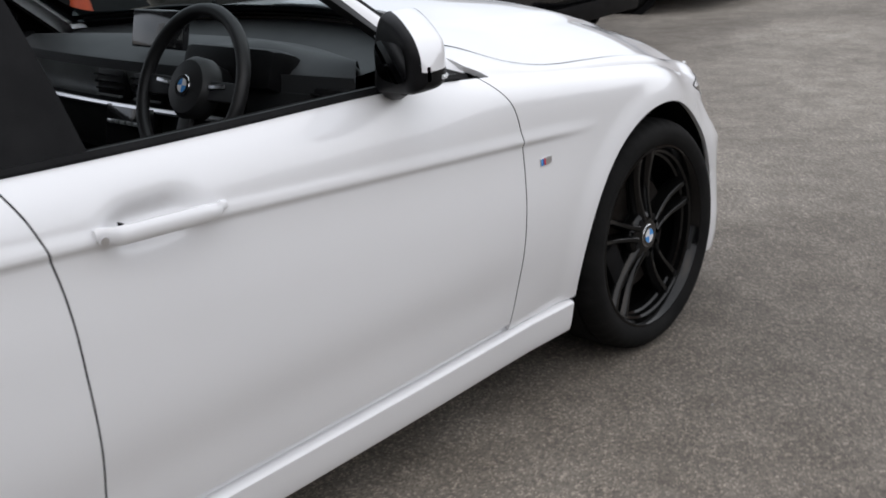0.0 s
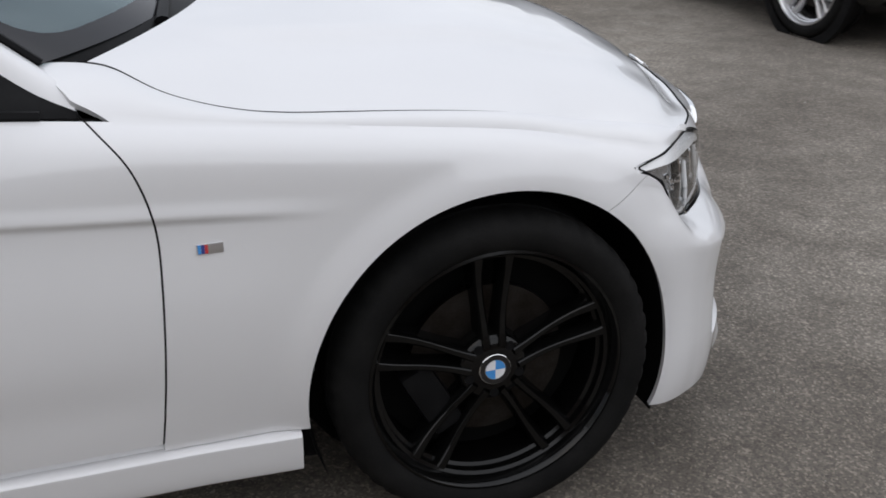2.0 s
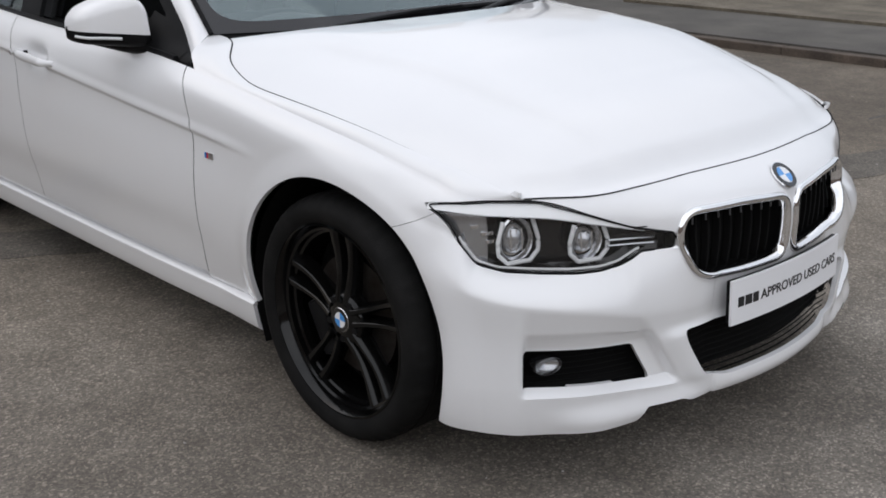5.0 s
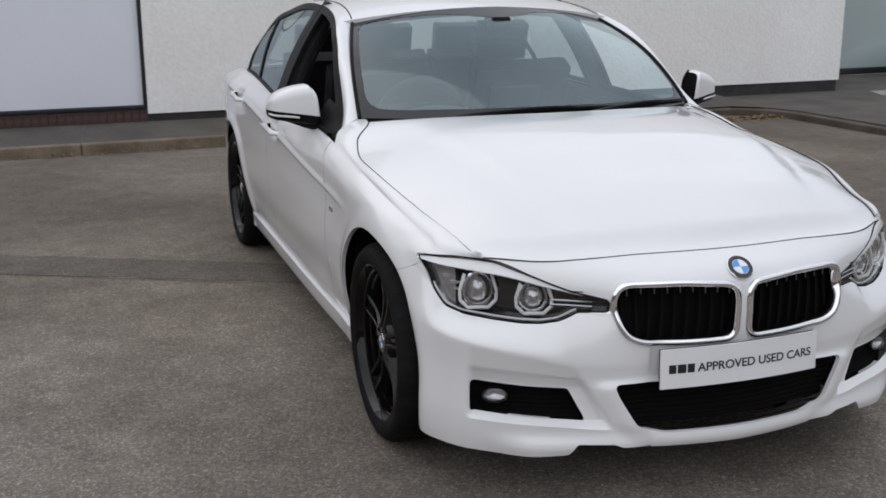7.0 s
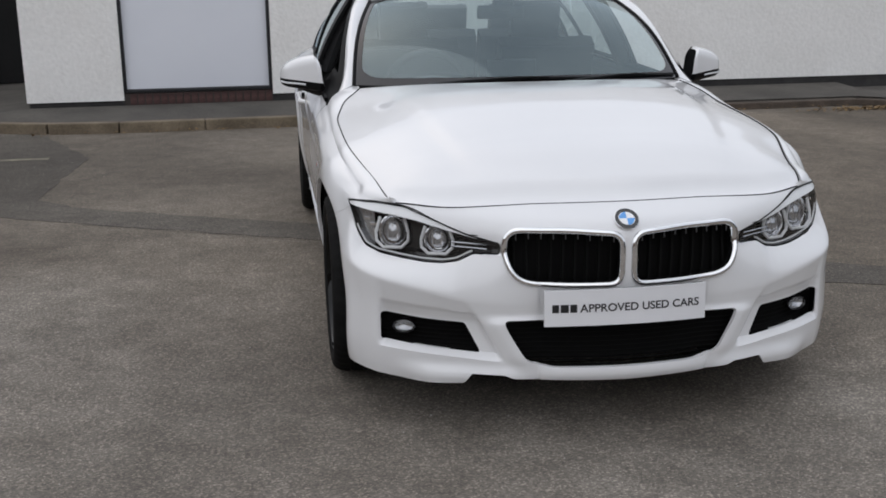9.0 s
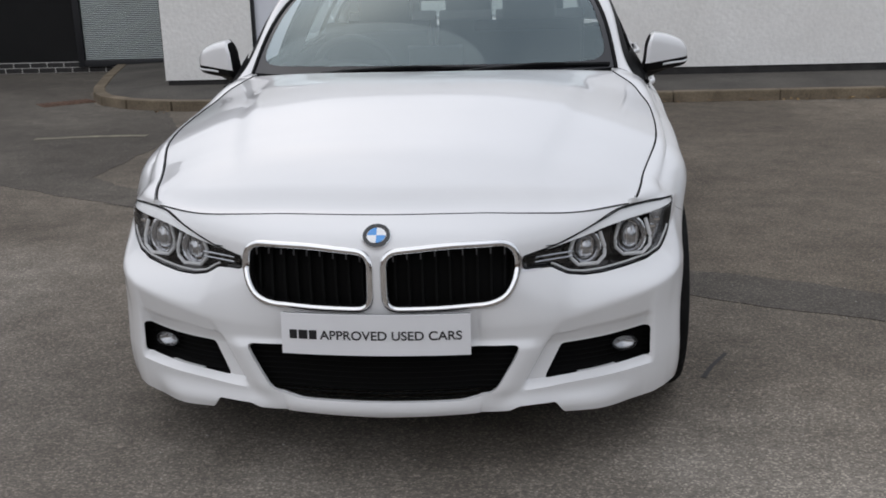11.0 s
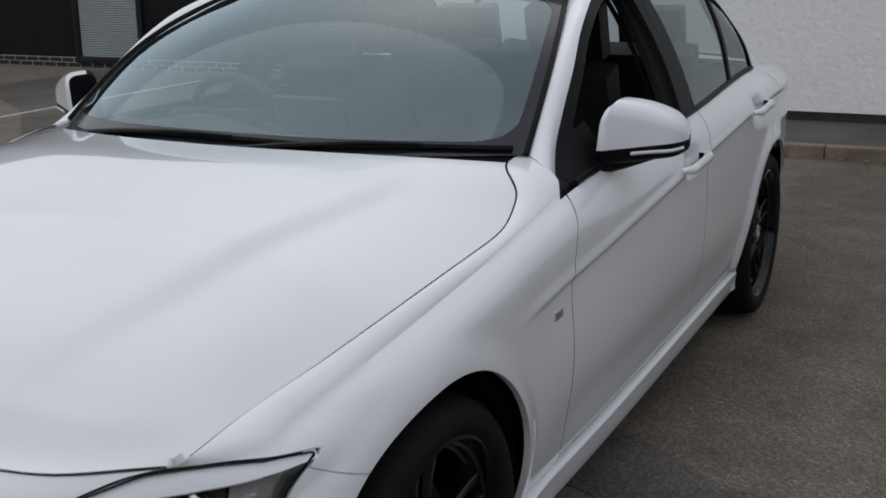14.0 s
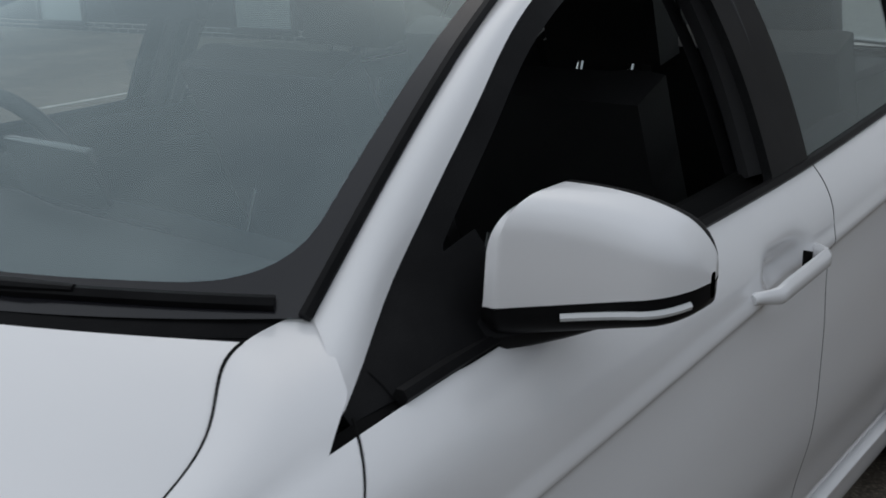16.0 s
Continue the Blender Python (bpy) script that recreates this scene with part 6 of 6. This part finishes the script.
# sagging plastic sack by the door
def crumpled(name, m, size, material, label, category, seed, sag=1.0):
    V, F = lathe([(0.001, 0), (0.6, 0), (0.92, 0.10), (1.0, 0.32), (0.86, 0.62), (0.55, 0.86), (0.22, 0.97), (0.001, 1.0)], 36)
    out = []
    for v in V:
        k = 0.16 * noise.noise(Vector((v.x * 2.2 + seed, v.y * 2.2, v.z * 2.5))) + 0.06 * noise.noise(Vector((v.x * 7 + seed, v.y * 7, v.z * 7)))
        out.append(m @ Vector((v.x * (1 + k) * size[0], v.y * (1 + k) * size[1], max(0, v.z * (1 + k * (v.z > 0.05)) * size[2]))))
    return tagged(part(name, (out, F), material, None, label), "", category)


crumpled("plastic_sack", YARD @ pose(-10.3, -8.75, 0.083, 0, 0, 20), (0.42, 0.24, 0.44), varied(principled("sack_plastic", (0.62, 0.63, 0.66), 0.3), 5, (0.55, 0.56, 0.6), (0.7, 0.7, 0.72), 40, 0.08), "crumpled white plastic sack on the pavement", "sack", 3.0)
crumpled("plastic_sack", YARD @ pose(-10.75, -8.55, 0.083, 0, 0, -10), (0.30, 0.25, 0.30), bpy.data.materials["sack_plastic"], "crumpled white plastic sack on the pavement", "sack", 9.0)
slab("flagstone", [(-8.0, -7.0), (-9.6, -6.8), (-9.5, -7.3), (-8.2, -7.4)], 0.06, 0.091, varied(principled("pale_slab", (0.3, 0.29, 0.27), 0.9), 5, (0.24, 0.23, 0.21), (0.36, 0.345, 0.32), 60, 0.15), "pale worn slab set in the pavement", "pavement")

# fallen leaves against the kerb
LEAF = varied(principled("dry_leaf", (0.2, 0.12, 0.05), 0.8), 30, (0.12, 0.07, 0.03), (0.3, 0.2, 0.09))
rng = random.Random(5)
V, F = [], []
for i in range(420):
    x, y = rng.gauss(-5.5, 0.3), -6.45 + abs(rng.gauss(0, 0.13))
    if i > 300:
        x, y = rng.uniform(-5.7, 3.0), KERB_Y + 0.08 + abs(rng.gauss(0, 0.05))
    m = YARD @ Matrix.Translation((x, y, 0.006 + rng.uniform(0, 0.02))) @ Euler((rng.uniform(-0.5, 0.5), rng.uniform(-0.5, 0.5), rng.uniform(0, 6.3))).to_matrix().to_4x4()
    s = rng.uniform(0.012, 0.03)
    o = len(V)
    V += [m @ Vector(q) for q in ((-s, 0, 0), (-0.2 * s, 0.55 * s, 0.2 * s), (s, 0, 0.1 * s), (-0.2 * s, -0.55 * s, 0.2 * s))]
    F += [(o, o + 1, o + 2), (o, o + 2, o + 3)]
tagged(part("fallen_leaves", (V, F), LEAF, None, "dry brown leaves gathered along the kerb", False), "", "leaves", "", "stuff")

# loose stones on the asphalt
V, F = [], []
for i in range(1500):
    x, y = rng.uniform(-4.5, 3.6), rng.uniform(-5.6, 3.2)
    r = rng.uniform(0.0015, 0.0045) * (1.6 if rng.random() < 0.06 else 1)
    o = len(V)
    V += [Vector((x + r * a, y + r * b * 0.8, r * c + 0.003)) for a, b, c in ((1, 0, 0), (0, 1, 0), (-1, 0, 0), (0, -1, 0), (0.1, 0.1, 0.8))]
    F += [(o, o + 1, o + 4), (o + 1, o + 2, o + 4), (o + 2, o + 3, o + 4), (o + 3, o, o + 4)]
tagged(part("grit", (V, F), varied(principled("grit", (0.3, 0.28, 0.25), 0.9), 40, (0.2, 0.19, 0.17), (0.45, 0.43, 0.4)), None, "loose pale grit on the asphalt", False), "", "grit", "", "stuff")

# drain cover in the yard
drain = thing("drain_cover", "rusty iron drain grate set in the asphalt", "drain", YARD @ pose(4.2, -7.52, 0.0, 0, 0, 38))
part("drain_frame", boxed((0.56, 0.30, 0.04), pose(0, 0, -0.012), 0.004), IRON, drain)
for i in range(9):
    part("drain_bar", boxed((0.022, 0.24, 0.012), pose(-0.232 + 0.058 * i, 0, 0.010), 0.003), IRON, drain)


# ---------------------------------------------------------------- other vehicles and cone
def lofted(sections, m=None):
    """Joins rings of equal length."""
    V, F, k = [], [], len(sections[0])
    for r in sections:
        V += [Vector(p) for p in r]
    for i in range(len(sections) - 1):
        F += [(i * k + j, i * k + (j + 1) % k, (i + 1) * k + (j + 1) % k, (i + 1) * k + j) for j in range(k)]
    F += [tuple(reversed(range(k))), tuple((len(sections) - 1) * k + j for j in range(k))]
    return V, F


SUV_PAINT = varied(principled("dark_paint", (0.008, 0.009, 0.011), 0.25, coat=1), 1.5, (0.007, 0.008, 0.010), (0.011, 0.012, 0.014))


def suv(m, label):
    """A dark estate-shaped off-road car facing its +x, wheels on the ground."""
    root = thing("parked_suv", label, "car", m, "dark parked cars")
    lo = Curve((-2.3, 0.42), (-2.1, 0.30), (0, 0.27), (2.05, 0.28), (2.3, 0.45))
    hi = Curve((-2.3, 0.95), (-2.1, 1.02), (0.0, 1.04), (1.2, 1.02), (2.05, 0.86), (2.3, 0.68))
    wd = Curve((-2.3, 0.72), (-2.1, 0.88), (-1.0, 0.94), (1.2, 0.94), (2.0, 0.87), (2.3, 0.62))

    def ring(x, a, b, w, pw=3.4, n=36):
        out = []
        for i in range(n):
            t = 2 * math.pi * i / n
            c, s = math.cos(t), math.sin(t)
            out.append((x, w * math.copysign(abs(c) ** (2 / pw), c), (a + b) / 2 + (b - a) / 2 * math.copysign(abs(s) ** (2 / pw), s)))
        return out

    part("body", lofted([ring(x, lo(x), hi(x), wd(x)) for x in steps(-2.3, 2.3, 40)]), SUV_PAINT, root, "black painted body")
    top = Curve((-2.15, 1.10), (-1.9, 1.55), (-1.2, 1.68), (0.1, 1.66), (0.6, 1.42), (1.15, 1.03))
    part("cabin_top", lofted([ring(x, 0.9, max(top(x), 0.96), 0.86 - 0.18 * (top(x) - 1.0), 2.8) for x in steps(-2.15, 1.15, 24)]), BLACK_GLOSS, root, "dark glazed cabin")
    part("bumper_skirt", boxed((0.5, 1.5, 0.16), pose(2.0, 0, 0.32), 0.05), BLACK_SATIN, root)
    part("sump_guard", boxed((3.6, 1.2, 0.1), pose(0, 0, 0.28), 0.03), BLACK_DEEP, root)
    for s in (1, -1):
        part("side_step", boxed((2.2, 0.12, 0.10), pose(0, 0.86 * s, 0.30), 0.03), BLACK_SATIN, root)
        for x in (-1.42, 1.42):
            part("arch_trim", lathe([(0.36, -0.02), (0.42, -0.01), (0.42, 0.03), (0.36, 0.03)], 36, pose(x, 0.905 * s, 0.36, -90 * s)), BLACK_SATIN, root)
            wheel("wheel", root, Matrix.Translation((x, 0.83 * s, 0.36)) @ Matrix.Rotation(radians(-90 * s), 4, "X") @ Matrix.Diagonal((1.057, 1.057, 1.0, 1)), ALLOY, "silver twin-spoke alloy wheel", False)
    for s in (1, -1):
        part("headlamp", boxed((0.10, 0.30, 0.10), pose(2.14, 0.62 * s, 0.80, 0, 0, 18 * s), 0.03), LAMP_GREY, root)
    return root


suv(pose(-4.5, 4.25, 0, 0, 0, 4), "black off-road car with silver alloy wheels")
suv(pose(-4.75, 7.2, 0, 0, 0, 4), "black off-road car with silver alloy wheels parked behind another")

ORANGE = varied(principled("cone_orange", (0.62, 0.09, 0.03), 0.55), 6, (0.5, 0.07, 0.025), (0.68, 0.11, 0.04), 40, 0.1)
cone = thing("traffic_cone", "orange plastic traffic cone on a black base", "cone", pose(-8.9, 3.95, 0.0, 0, 0, 20))
part("cone_base", boxed((0.40, 0.40, 0.035), pose(0, 0, 0.0175), 0.015), RUBBER, cone, "black rubber base")
part("cone_body", lathe([(0.155, 0.034), (0.15, 0.05), (0.12, 0.20), (0.045, 0.66), (0.03, 0.70), (0.0001, 0.70)], 32), ORANGE, cone)
part("cone_band", lathe([(0.1105, 0.25), (0.0835, 0.42)], 32), LINE_WHITE, cone, "white reflective band")

# plain closing walls round the yard, behind the camera
building_wall("wall_east", (13.0, -9.2), (13.0, 16.0), 0.0, 3.2, varied(principled("far_brick", (0.2, 0.15, 0.12), 0.9), 3, (0.16, 0.12, 0.1), (0.25, 0.19, 0.15), 30, 0.2), "plain far brick wall closing the yard", 0.3)
building_wall("wall_south", (13.0, 16.0), (-14.0, 16.0), 0.0, 3.0, bpy.data.materials["far_brick"], "plain far brick wall closing the yard", 0.3)
